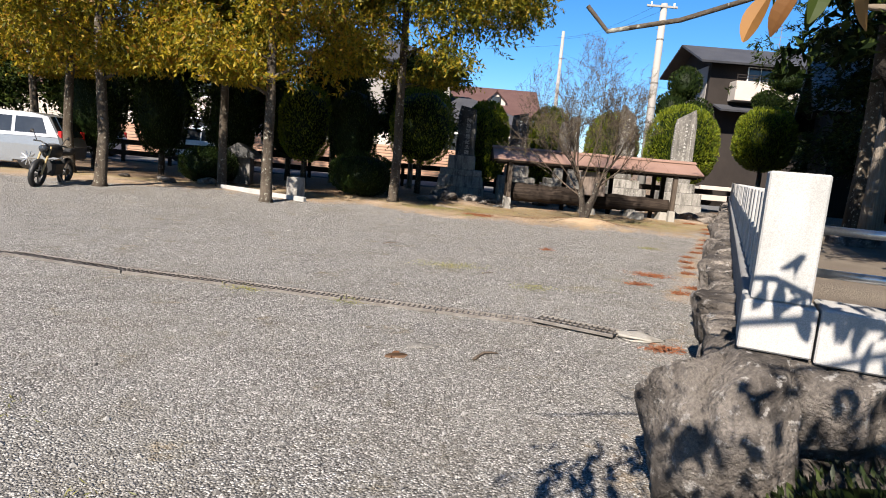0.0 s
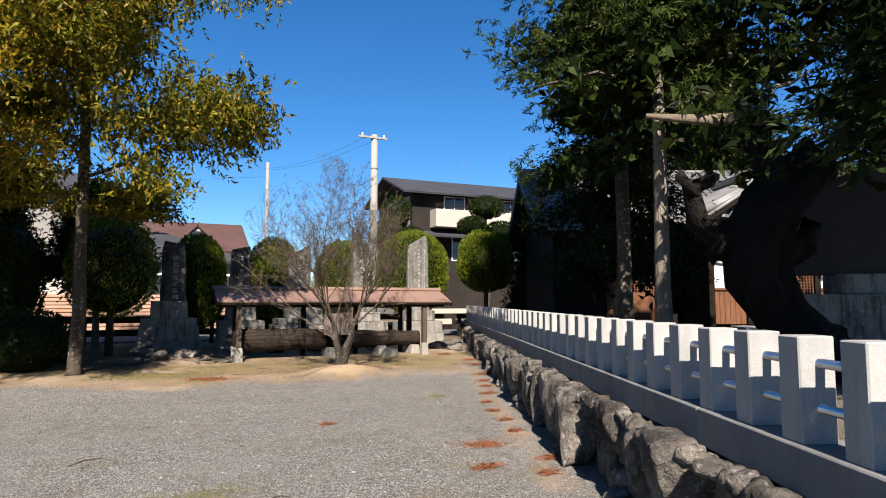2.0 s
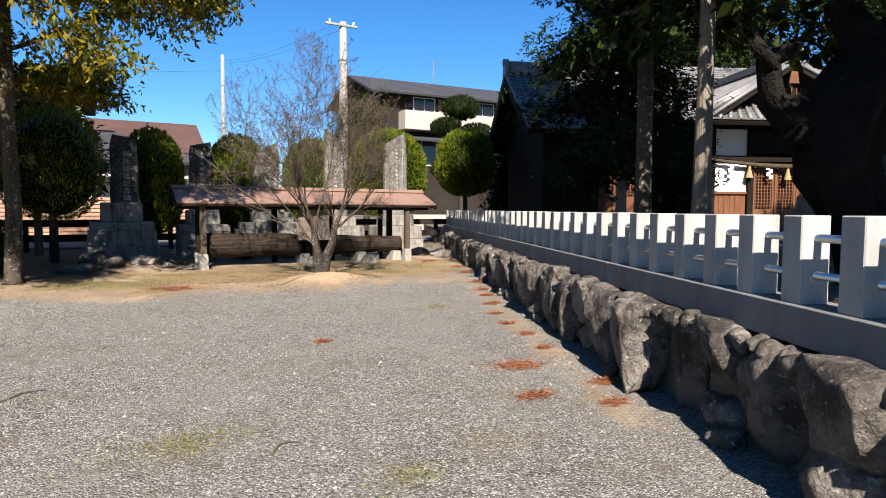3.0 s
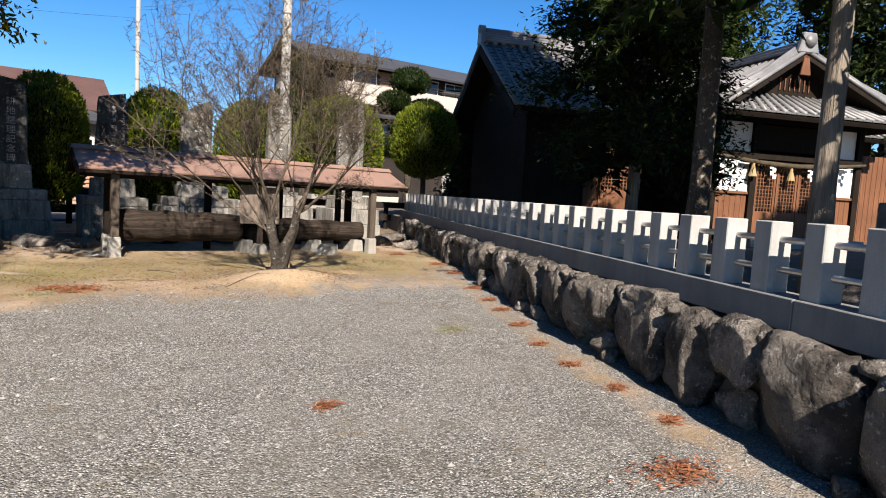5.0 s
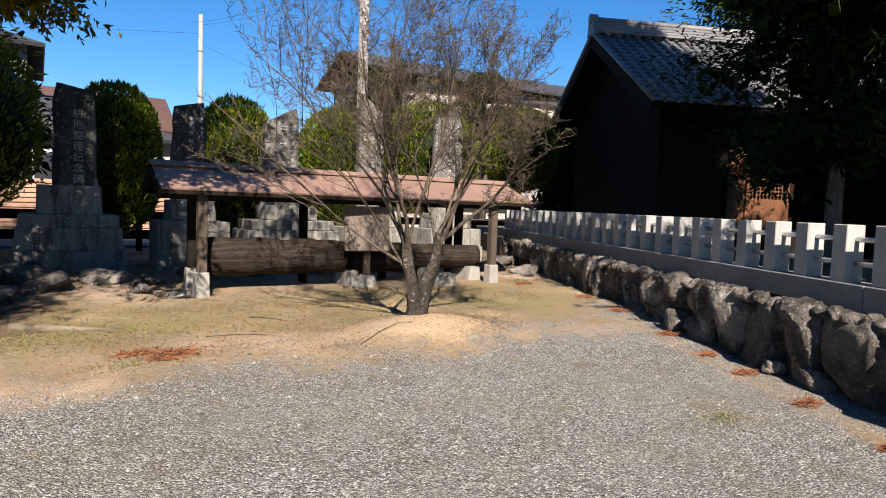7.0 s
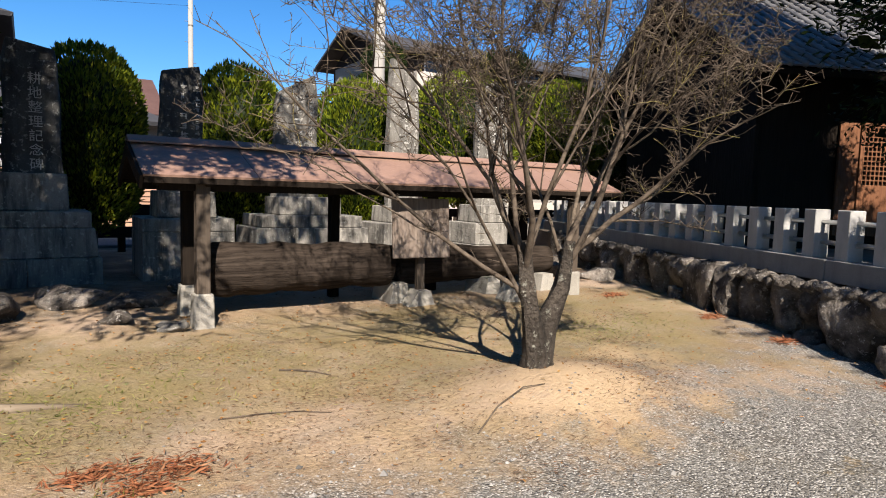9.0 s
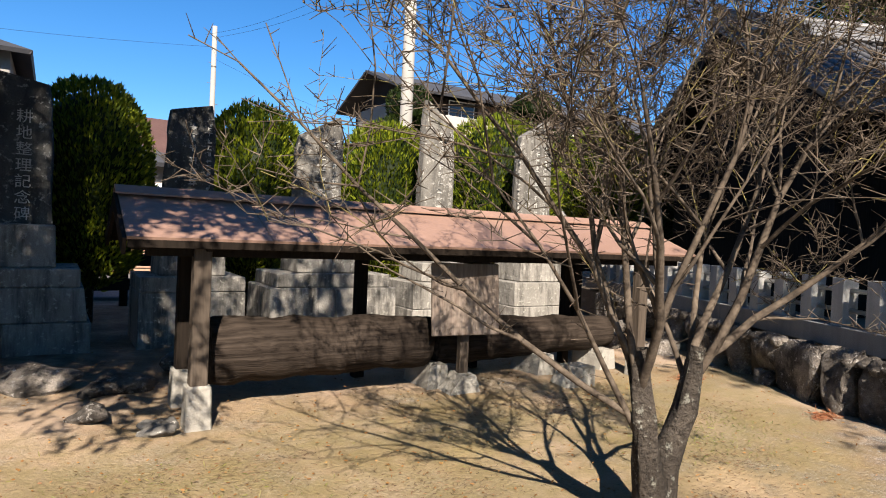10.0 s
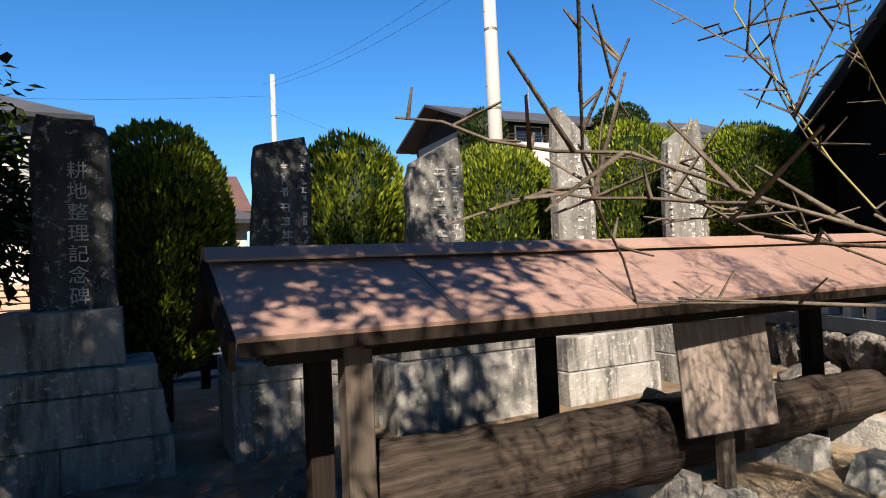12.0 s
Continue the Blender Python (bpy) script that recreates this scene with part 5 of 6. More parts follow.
def stump():
    t = thing("gnarled_stump", "huge gnarled trunk of a dead tree with sawn limbs, coloured near black for tree shade", "tree stump", at=shrine_pose(2.6, 10.2, 0.68))
    m = Mesh()
    m.tube([(0.75, 0, -0.1), (0.62, 0, 0.25), (0.3, 0, 0.75), (0.05, 0, 1.25), (-0.05, 0, 1.7), (0.15, 0, 2.1), (0.5, 0, 2.4), (0.95, 0, 2.75)], [0.62, 0.42, 0.36, 0.38, 0.46, 0.42, 0.34, 0.22], 24, True, 0.9, 3)
    part("limb_stub", Mesh().tube([(-0.05, 0, 1.55), (-0.45, 0, 1.75), (-0.72, 0, 1.95), (-0.8, 0, 2.4)], [0.28, 0.2, 0.14, 0.1], 14, True, 0.8, 8), DEAD_WOOD, t, smooth=True)
    part("limb_stub", Mesh().tube([(0.3, 0, 2.2), (0.35, 0.1, 2.6), (0.2, 0.2, 2.95), (0.3, 0.2, 3.3)], [0.3, 0.2, 0.15, 0.1], 12, True, 0.8, 12), DEAD_WOOD, t, smooth=True)
    for i, (x, z, dx, dz, r0) in enumerate(((0.45, 0.5, 0.5, 0.05, 0.2), (0.1, 1.1, -0.35, 0.25, 0.17), (-0.3, 1.7, -0.3, -0.2, 0.12), (0.3, 1.5, 0.4, 0.35, 0.2), (-0.75, 2.2, -0.2, 0.3, 0.09), (-0.78, 2.35, 0.3, 0.15, 0.07), (0.6, 2.45, 0.1, 0.4, 0.13))):
        burl = Mesh().tube([(x, 0, z), (x + dx * 0.6, -0.12, z + dz * 0.5), (x + dx, -0.05, z + dz), (x + dx * 0.8, 0.0, z + dz * 1.4)], [r0, r0 * 0.85, r0 * 0.6, r0 * 0.25], 12, True, 0.9, 20 + i * 3)
        part("burl", burl, DEAD_WOOD, t, smooth=True)
    part("trunk", m, DEAD_WOOD, t, smooth=True)
    part("sawn_limb", Mesh().tube([(0.3, 0.2, 3.25), (0.1, 0.1, 3.32), (-0.5, 0, 3.22), (-1.3, 0.1, 3.3)], [0.08, 0.11, 0.07, 0.03], 12, True, 0.3, 5), PALE_LIMB, t, "bare pale sawn limb", True)
    for a, b in (((0.1, 0.1, 3.35), (0.45, 0.1, 3.75)), ((0.05, 0.1, 3.35), (-0.2, 0.1, 3.75)), ((0.4, 0.1, 3.7), (0.9, 0.1, 3.95))):
        part("dead_twig", Mesh().tube([a, ((a[0] + b[0]) / 2, a[1], (a[2] + b[2]) / 2 - 0.05), b], [0.03, 0.02, 0.008], 6), PALE_LIMB, t, smooth=True)


stump()
slab = thing("inscribed_slab", "large dark upright stone slab on a granite base", "monument", at=shrine_pose(5.75, 13.4, 0.68))
part("slab", Mesh().prism([(-1.22, 1.4), (1.2, 1.4), (1.25, 3.35), (0.9, 3.38), (-1.22, 2.75)], -0.12, 0.12), SLAB_DARK, slab)
part("slab_base", Mesh().box((0.5, 0, 1.25), (1.1, 0.5, 0.36), 0.02), PEDESTAL, slab)
part("base", Mesh().box((0.3, 0, 0.52), (2.6, 0.9, 1.1), 0.02), PEDESTAL, slab)
for i, (v, u, s) in enumerate(((1.9, 11.2, 0.5), (3.9, 9.4, 0.6), (4.6, 6.5, 0.7), (2.4, 5.4, 0.5), (3.4, 5.0, 0.8))):
    solid("garden_rock", rock((s * 1.5, s, s * 0.7), 900 + i, 0.3, 3), BOULDER, "rough grey garden rock in the precinct", "rock", "garden rocks", shrine_pose(v, u, 0.7 + s * 0.2, i * 40))

# ---------------------------------------------------------------- drain channel with grating


def drain(name, label, xa, ya, xb, yb, w, z=0.012):
    d = Vector((xb - xa, yb - ya, 0))
    ang = math.degrees(math.atan2(d.y, d.x))
    ln = d.length
    t = thing(name, label, "drain grating", "drain gratings", pose(xa, ya, ground_z(xa, ya) + z, 0, 0, ang))
    for y in (-w / 2, w / 2):
        part("side_bar", Mesh().box((ln / 2, y, 0), (ln, 0.02, 0.03), 0.003), STEEL_DARK, t)
    bar = Mesh().box((0, 0, 0), (0.014, w, 0.022), 0.002).data("cross_bar")
    n = int(ln / 0.052)
    for i in range(n):
        ob = part("cross_bar", bar, STEEL_DARK, t)
        ob.location = (0.026 + i * ln / n, 0, 0.0)
    # Flat black strip stands in for the shade below the bars.
    part("channel_shade", Mesh().box((ln / 2, 0, -0.009), (ln, w - 0.012, 0.006), 0.001), BLACK_PLASTIC, t, "flat black strip for the shade inside the channel")
    part("inner_bar", Mesh().box((ln / 2, 0.02, -0.006), (ln, 0.008, 0.02), 0.001), STEEL_DARK, t)
    return t


GR = "rusty steel grating over a shallow drain channel"
ends = [(-5.9, 7.16), (-4.9, 7.0), (-3.35, 6.6), (-2.2, 6.44), (-0.95, 6.22), (0.0, 6.07), (0.93, 5.93)]
for (xa, ya), (xb, yb) in zip(ends, ends[1:]):
    drain("drain_grating", GR, xa, ya, xb - 0.01, yb, 0.17)
drain("drain_grating", "loose rusty steel grating section lying askew on the drain", 0.97, 6.02, 1.66, 5.66, 0.24, 0.035)
m = Mesh()
for y in (-0.12, 0.12):
    m.box((0, y, 0), (8.0, 0.03, 0.05), 0.008)
solid("drain_edging", m, BOULDER, "narrow concrete edging of the drain channel", "edging", at=pose(-2.2, 6.5, -0.018, 0, 0, -9.7), kind="structure")
solid("drain_cover", rock((0.5, 0.34, 0.05), 77, 0.45, 3), CONCRETE, "rough cracked concrete slab at the drain's end", "slab", at=pose(1.83, 5.7, 0.008, 0, 0, -20))

# ---------------------------------------------------------------- road, guard rail and boundary behind the yard
m = Mesh().box((0, 31.0, 0.06), (160, 6.0, 0.3), 0.02)
solid("road", m, ASPHALT, "grey asphalt road behind the monuments", "road", kind="structure")
guard = thing("guard_rail", "dark stained timber beam fence along the road", "guard rail", kind="structure")
for z in (1.0, 0.55):
    part("beam", Mesh().box((1.0, 27.0, z), (34.0, 0.1, 0.22), 0.01), HOUSE_DARK, guard)
for i in range(18):
    part("fence_post", Mesh().box((-16 + i * 2.0, 27.1, 0.5), (0.14, 0.12, 1.2), 0.01), HOUSE_DARK, guard)
back = thing("tiled_boundary_wall", "low salmon tiled boundary wall across the road", "wall", kind="structure")
part("core", Mesh().box((-7, 34.6, 0.9), (22, 0.2, 1.9), 0.01), HOUSE_GREY, back)
for i in range(11):
    part("tile_course", Mesh().box((-7, 34.47, 0.25 + i * 0.16), (22, 0.05, 0.13), 0.012), BRICK_TILE, back)
white_wall = Mesh().box((25, 35.5, 0.6), (22, 0.25, 1.2), 0.02)
solid("garden_wall", white_wall, HOUSE_WHITE, "white garden wall in front of the large house", "wall", kind="structure")

# ---------------------------------------------------------------- utility poles and wires


def utility_pole(label, x, y, h, r, arm_z, arm=True):
    t = thing("utility_pole", label, "utility pole", "utility poles", pose(x, y, 0))
    part("pole", Mesh().tube([(0, 0, -0.2), (0, 0, h)], [r, r * 0.72], 14), POLE_GREY, t, smooth=True)
    if arm:
        part("cross_arm", Mesh().box((-0.12, -0.12, arm_z), (1.35, 0.08, 0.09), 0.008), POLE_GREY, t)
        for x2 in (-0.6, 0.4):
            part("insulator", Mesh().tube([(x2, -0.12, arm_z + 0.04), (x2, -0.12, arm_z + 0.17)], [0.03, 0.045], 8), PAPER, t)
    for z in (h * 0.5, h * 0.62, h * 0.83):
        k = r * (1 - 0.28 * z / h) + 0.006
        part("steel_band", Mesh().tube([(0, 0, z - 0.03), (0, 0, z + 0.03)], [k, k], 14), STEEL_DARK, t, "dark steel band round the pole")
    for z in np.arange(2.5, h - 1, 0.9):
        part("step_bolt", Mesh().tube([(-0.25 if int(z * 10) % 2 else 0.0, 0, z), (0.25 if not int(z * 10) % 2 else 0.0, 0, z)], [0.012, 0.012], 5), STEEL_DARK, t)
    return t


utility_pole("pale concrete utility pole with a cross-arm", 8.8, 29.1, 9.0, 0.2, 8.85)
utility_pole("slim distant concrete utility pole", 6.7, 43.3, 10.4, 0.14, 9.9, False)


def wire(x0, y0, z0, x1, y1, z1, sag, r=0.006):
    pts = [(x0 + (x1 - x0) * k / 20, y0 + (y1 - y0) * k / 20, z0 + (z1 - z0) * k / 20 - sag * math.sin(math.pi * k / 20)) for k in range(21)]
    solid("overhead_wire", Mesh().tube(pts, [r] * 21, 4), BLACK_PLASTIC, "thin black overhead wire between poles", "wire", "overhead wires")


wire(8.8, 29.1, 8.75, 6.7, 43.3, 9.9, 0.3)
wire(8.3, 29.0, 8.8, 6.3, 43.3, 9.95, 0.35)
wire(6.7, 43.3, 9.5, -14, 40, 8.0, 0.6)
wire(6.7, 43.3, 9.0, 18, 45.5, 7.4, 0.5)

# ---------------------------------------------------------------- houses


def window(parent, x, y, z, w, h, shutter=False):
    win = part("window", Mesh().box((x, y - 0.02, z), (w + 0.12, 0.08, h + 0.12), 0.01), PAPER if not shutter else SHUTTER, parent)
    if shutter:
        part("shutter", Mesh().box((x, y - 0.07, z), (w, 0.03, h), 0.005), SHUTTER, win)
    else:
        for k in (-1, 1):
            part("pane", Mesh().box((x + k * w / 4, y - 0.065 - 0.01 * k, z), (w / 2 - 0.04, 0.02, h - 0.04), 0.004), GLASS, win)


def house(label, x, y, w, d, z_eave, z_ridge, wall_mat, roof_mat, rz=0.0, hip=False, over=0.6, upper=None, windows=(), ridge="x"):
    t = thing("house", label, "house", at=pose(x, y, 0, 0, 0, rz))
    part("wall", Mesh().box((0, d / 2, z_eave / 2), (w, d, z_eave), 0.02), wall_mat, t)
    a, b = w / 2 + over, d / 2 + over
    yc = d / 2
    roof = Mesh()
    if hip:
        r = max(0.2, w / 2 - d / 2)
        roof.sheet((-a, yc - b, z_eave), (a, yc - b, z_eave), (r, yc, z_ridge), (-r, yc, z_ridge), 0.14)
        roof.sheet((a, yc + b, z_eave), (-a, yc + b, z_eave), (-r, yc, z_ridge), (r, yc, z_ridge), 0.14)
        roof.sheet((a, yc - b, z_eave), (a, yc + b, z_eave), (r, yc + 0.01, z_ridge), (r, yc, z_ridge), 0.14)
        roof.sheet((-a, yc + b, z_eave), (-a, yc - b, z_eave), (-r, yc, z_ridge), (-r, yc + 0.01, z_ridge), 0.14)
    elif ridge == "x":
        roof.sheet((-a, yc - b, z_eave), (a, yc - b, z_eave), (a, yc, z_ridge), (-a, yc, z_ridge), 0.16)
        roof.sheet((a, yc + b, z_eave), (-a, yc + b, z_eave), (-a, yc, z_ridge), (a, yc, z_ridge), 0.16)
        for s in (-1, 1):
            part("gable", Mesh().prism([(0.05, z_eave), (d - 0.05, z_eave), (yc, z_ridge - 0.2)], -0.05, 0.05,
                                       Matrix.Translation((s * (w / 2 - 0.06), 0, 0)) @ Matrix.Rotation(radians(90), 4, "Z")), wall_mat, t)
    part("roof", roof, roof_mat, t)
    for (wx, wz, ww, wh, sh) in windows:
        window(t, wx, 0, wz, ww, wh, sh)
    return t


big = house("large two-storey house with dark eaves, cream balcony and slate roof", 26.6, 46.2, 17.0, 9.0, 9.9, 12.0, HOUSE_DARK, ROOF_DARK, -22, over=1.2,
            windows=((-4.6, 9.1, 1.9, 1.3, False), (-2.3, 9.1, 1.9, 1.3, True), (1.0, 9.1, 2.2, 1.3, False), (3.8, 9.1, 1.8, 1.3, False), (-3.5, 5.3, 2.6, 2.0, False), (1.5, 5.3, 2.6, 2.0, False)))
big.matrix_basis = pose(24.6, 44.5, 0.95, 0, 0, -2)
big.scale = (0.86, 0.86, 0.86)
part("foundation", Mesh().box((0, 4.5, -0.6), (17.2, 9.2, 1.4), 0.02), HOUSE_GREY, big)
balc = part("balcony", Mesh().box((1.2, -0.7, 7.75), (16.2, 1.4, 1.5), 0.03), HOUSE_WHITE, big, "cream rendered balcony")
for z in (8.75, 8.95):
    part("balcony_rail", Mesh().tube([(-6.9, -1.3, z), (9.3, -1.3, z)], [0.035, 0.035], 6), HOUSE_DARK, balc)
for i in range(14):
    part("balcony_post", Mesh().box((-6.85 + i * 1.24, -1.3, 8.7), (0.05, 0.05, 0.5), 0.004), HOUSE_DARK, balc)
part("porch_roof", Mesh().sheet((-8, -1.9, 6.2), (9.5, -1.9, 6.2), (9.5, 0, 6.75), (-8, 0, 6.75), 0.14), ROOF_DARK, big)
part("side_wall_panel", Mesh().box((-8.53, 4.5, 8.3), (0.06, 8.0, 2.9), 0.02), HOUSE_GREY, big)
ant = part("antenna", Mesh().tube([(-1.5, 4.5, 11.3), (-1.5, 4.5, 14.2)], [0.03, 0.025], 6), STEEL_DARK, big, "roof television antenna")
for z, l in ((13.9, 1.6), (13.2, 1.2), (12.6, 0.8)):
    part("antenna_boom", Mesh().tube([(-1.5 - l / 2, 4.5, z), (-1.5 + l / 2, 4.5, z + 0.1)], [0.015, 0.015], 5), STEEL_DARK, ant)
dorm = house("house with a brown slate roof and a small dormer", 1.2, 47.0, 9.0, 8.0, 4.9, 7.2, HOUSE_WHITE, ROOF_BROWN, 0, windows=((0, 3.4, 2, 1.2, False),))
part("dormer", Mesh().prism([(-0.7, 0), (0.7, 0), (0.7, 0.8), (0, 1.35), (-0.7, 0.8)], -0.2, 2.4, Matrix.Translation((1.8, 1.2, 5.3))), HOUSE_WHITE, dorm)
for s in (-1, 1):
    part("dormer_roof", Mesh().sheet((2.6 if s > 0 else 1.8, 0.8, 5.98 if s > 0 else 6.75), (2.6 if s > 0 else 1.8, 3.6, 5.98 if s > 0 else 6.75), (1.8 if s > 0 else 1.0, 3.6, 6.75 if s > 0 else 5.98), (1.8 if s > 0 else 1.0, 0.8, 6.75 if s > 0 else 5.98), 0.08), ROOF_BROWN, dorm)
part("dormer_window", Mesh().box((1.8, 0.98, 5.95), (0.7, 0.06, 0.7), 0.01), GLASS, dorm)
house("low house with a charcoal hipped roof", -0.2, 36.5, 9.0, 7.0, 3.6, 5.3, HOUSE_WHITE, ROOF_DARK, 0, True, windows=((3.2, 2.3, 1.6, 1.2, False), (0, 2.3, 1.6, 1.2, False)))
house("two-storey grey house with a dark hipped roof", -4.6, 38.5, 8.4, 7.5, 6.9, 8.7, HOUSE_GREY, ROOF_DARK, 0, True,
      windows=((2.0, 6.0, 1.6, 1.1, False), (-1.6, 6.0, 1.6, 1.1, False), (2.0, 3.0, 1.8, 1.4, False), (-2, 3.0, 1.8, 1.4, False)))
house("two-storey beige house with solar panels on its roof", 33.0, 43.0, 12.0, 8.0, 8.6, 11.0, HOUSE_GREY, ROOF_DARK, -12, True, windows=((-3, 7.4, 1.8, 1.3, False), (1, 7.4, 1.8, 1.3, False)))
house("two-storey white house with a tiled roof", -18.0, 40.0, 9.0, 8.0, 5.8, 7.6, HOUSE_WHITE, ROOF_DARK, 4, True, windows=((2.0, 4.6, 1.6, 1.2, False), (-2, 4.6, 1.6, 1.2, False), (2, 1.8, 1.8, 1.6, False)))
house("low house with an orange-brown roof edge", -27.0, 44.0, 10.0, 8.0, 4.2, 6.4, HOUSE_WHITE, ROOF_BROWN, 8, windows=((2.0, 2.6, 1.6, 1.2, False),))


def cloud_tree(label, x, y, pads, trunk_h):
    """A garden tree clipped into separate foliage pads."""
    t = thing("garden_tree", label, "tree", "garden trees", pose(x, y, 0))
    part("trunk", Mesh().tube([(0, 0, -0.1), (0.15, 0, trunk_h * 0.4), (-0.1, 0.1, trunk_h * 0.75), (0, 0, trunk_h)], [0.2, 0.16, 0.12, 0.06], 8), BARK, t, smooth=True)
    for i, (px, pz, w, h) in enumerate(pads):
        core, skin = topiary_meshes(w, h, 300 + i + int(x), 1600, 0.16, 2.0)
        for name, me, m in (("shaded_foliage_core", core, DARK_SHADED_LEAF), ("foliage", skin, DARK_SHADED_LEAF)):
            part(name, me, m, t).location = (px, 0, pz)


cloud_tree("dark cloud-pruned garden pine in front of the large house", 17.3, 34.0, ((0, 6.9, 1.9, 1.3), (-0.9, 5.8, 1.6, 1.0), (1.0, 5.6, 1.8, 1.1), (0.1, 4.6, 2.2, 1.0), (-0.8, 3.6, 1.8, 1.0), (1.0, 3.4, 1.8, 1.0)), 6.8)
cloud_tree("loose dark evergreen beside the large house", 12.6, 36.0, ((0, 6.6, 1.7, 1.8), (-0.6, 5.2, 1.9, 1.8), (0.7, 5.0, 1.9, 1.8), (0.0, 3.6, 2.6, 2.0)), 6.0)

# ---------------------------------------------------------------- car, motorcycle and the tree strip


def lofted(profile, half, m, lean=0.0, segs=1):
    """A body side profile (x, z) drawn out across y with rounded shoulders: half(z) gives the half width."""
    n = len(profile)
    rows = []
    for k in (-1.0, -0.93, -0.6, 0.6, 0.93, 1.0):
        inset = 0.06 if abs(k) == 1.0 else 0.0
        cx = sum(p[0] for p in profile) / n
        cz = sum(p[1] for p in profile) / n
        rows.append([(cx + (x - cx) * (1 - inset * 0.5), k * half(z), cz + (z - cz) * (1 - inset)) for x, z in profile])
    verts = [v for r in rows for v in r]
    faces = [(i * n + j, i * n + (j + 1) % n, (i + 1) * n + (j + 1) % n, (i + 1) * n + j) for i in range(len(rows) - 1) for j in range(n)]
    faces += [tuple(range(n))[::-1], tuple((len(rows) - 1) * n + j for j in range(n))]
    return m.raw(verts, faces)


def wheel(parent, x, y, r, w):
    t = part("wheel", Mesh().tube([(x, y - w / 2, r), (x, y - w * 0.4, r), (x, y + w * 0.4, r), (x, y + w / 2, r)], [r * 0.94, r, r, r * 0.94], 26), BLACK_PLASTIC, parent, "black tyre", True)
    s = -1 if y < 0 else 1
    rim = part("rim", Mesh().tube([(x, y + s * (w / 2 - 0.02), r), (x, y + s * (w / 2 + 0.004), r)], [r * 0.68, r * 0.66], 26), BLACK_PLASTIC, t)
    for i in range(10):
        a = 2 * math.pi * i / 10
        part("spoke", Mesh().tube([(x, y + s * (w / 2 + 0.01), r), (x + math.cos(a) * r * 0.66, y + s * (w / 2 + 0.006), r + math.sin(a) * r * 0.66)], [0.035, 0.02], 5), CAR_SILVER, rim)


def car(label, at, paint, tall=1.55, length=4.6):
    t = thing("car", label, "car", at=at)
    L, H = length / 2, tall

    def half(z):
        return 0.86 - 0.16 * max(0, (z - 0.9)) / (H - 0.9)

    body = [(-L, 0.35), (-L * 0.99, 0.62), (-L * 0.9, 0.8), (-L * 0.5, 0.93), (L * 0.4, 0.98), (L * 0.97, 0.98), (L, 0.7), (L * 0.98, 0.35), (L * 0.8, 0.24), (-L * 0.8, 0.24)]
    cabin = [(-L * 0.52, 0.9), (-L * 0.22, H * 0.93), (-L * 0.02, H), (L * 0.6, H * 0.985), (L * 0.82, H * 0.93), (L * 0.96, 0.95)]
    part("body", lofted(body, half, Mesh()), paint, t, smooth=False)
    part("cabin", lofted(cabin, half, Mesh()), paint, t)
    for s in (-1, 1):
        for x0, x1, a0, a1 in ((-0.36, -0.02, -0.2, -0.02), (0.02, 0.4, 0.02, 0.4), (0.44, 0.82, 0.44, 0.74)):
            z0, z1 = 0.99, H * 0.9
            y0, y1 = s * (half(z0) + 0.004), s * (half(z1) + 0.006)
            q = [(x0 * L, y0, z0), (x1 * L, y0, z0), (a1 * L, y1, z1), (a0 * L, y1, z1)]
            part("side_window", Mesh().sheet(*(q if s < 0 else q[::-1]), 0.01), GLASS, t, "dark tinted side window")
        part("tail_lamp", Mesh().box((L * 0.95, s * 0.72, 1.02), (0.12, 0.14, 0.3), 0.03), RED_LENS, t, "red tail lamp")
        for x in (-L * 0.62, L * 0.6):
            wheel(t, x, s * 0.74, 0.33, 0.22)
        part("door_seam", Mesh().box((0.0, s * 0.862, 0.68), (0.012, 0.008, 0.5), 0.001), BLACK_PLASTIC, t)
        part("sill", Mesh().box((0, s * 0.82, 0.24), (length * 0.42, 0.08, 0.1), 0.02), paint, t)
    part("rear_window", Mesh().sheet((L * 0.985, -0.6, 1.0), (L * 0.985, 0.6, 1.0), (L * 0.86, 0.55, H * 0.93), (L * 0.86, -0.55, H * 0.93), 0.02), GLASS, t)
    return t


car("silver estate car parked on the gravel", pose(-13.7, 18.9, ground_z(-13.7, 18.9), 0, 0, 8), CAR_SILVER, 1.68, 4.7)
car("white small car parked on the road", pose(-17.5, 30.0, 0.21, 0, 0, 2), CAR_WHITE, 1.5, 3.6)
car("white small van parked on the road", pose(-12.0, 31.2, 0.21, 0, 0, 180), CAR_WHITE, 1.8, 3.6)


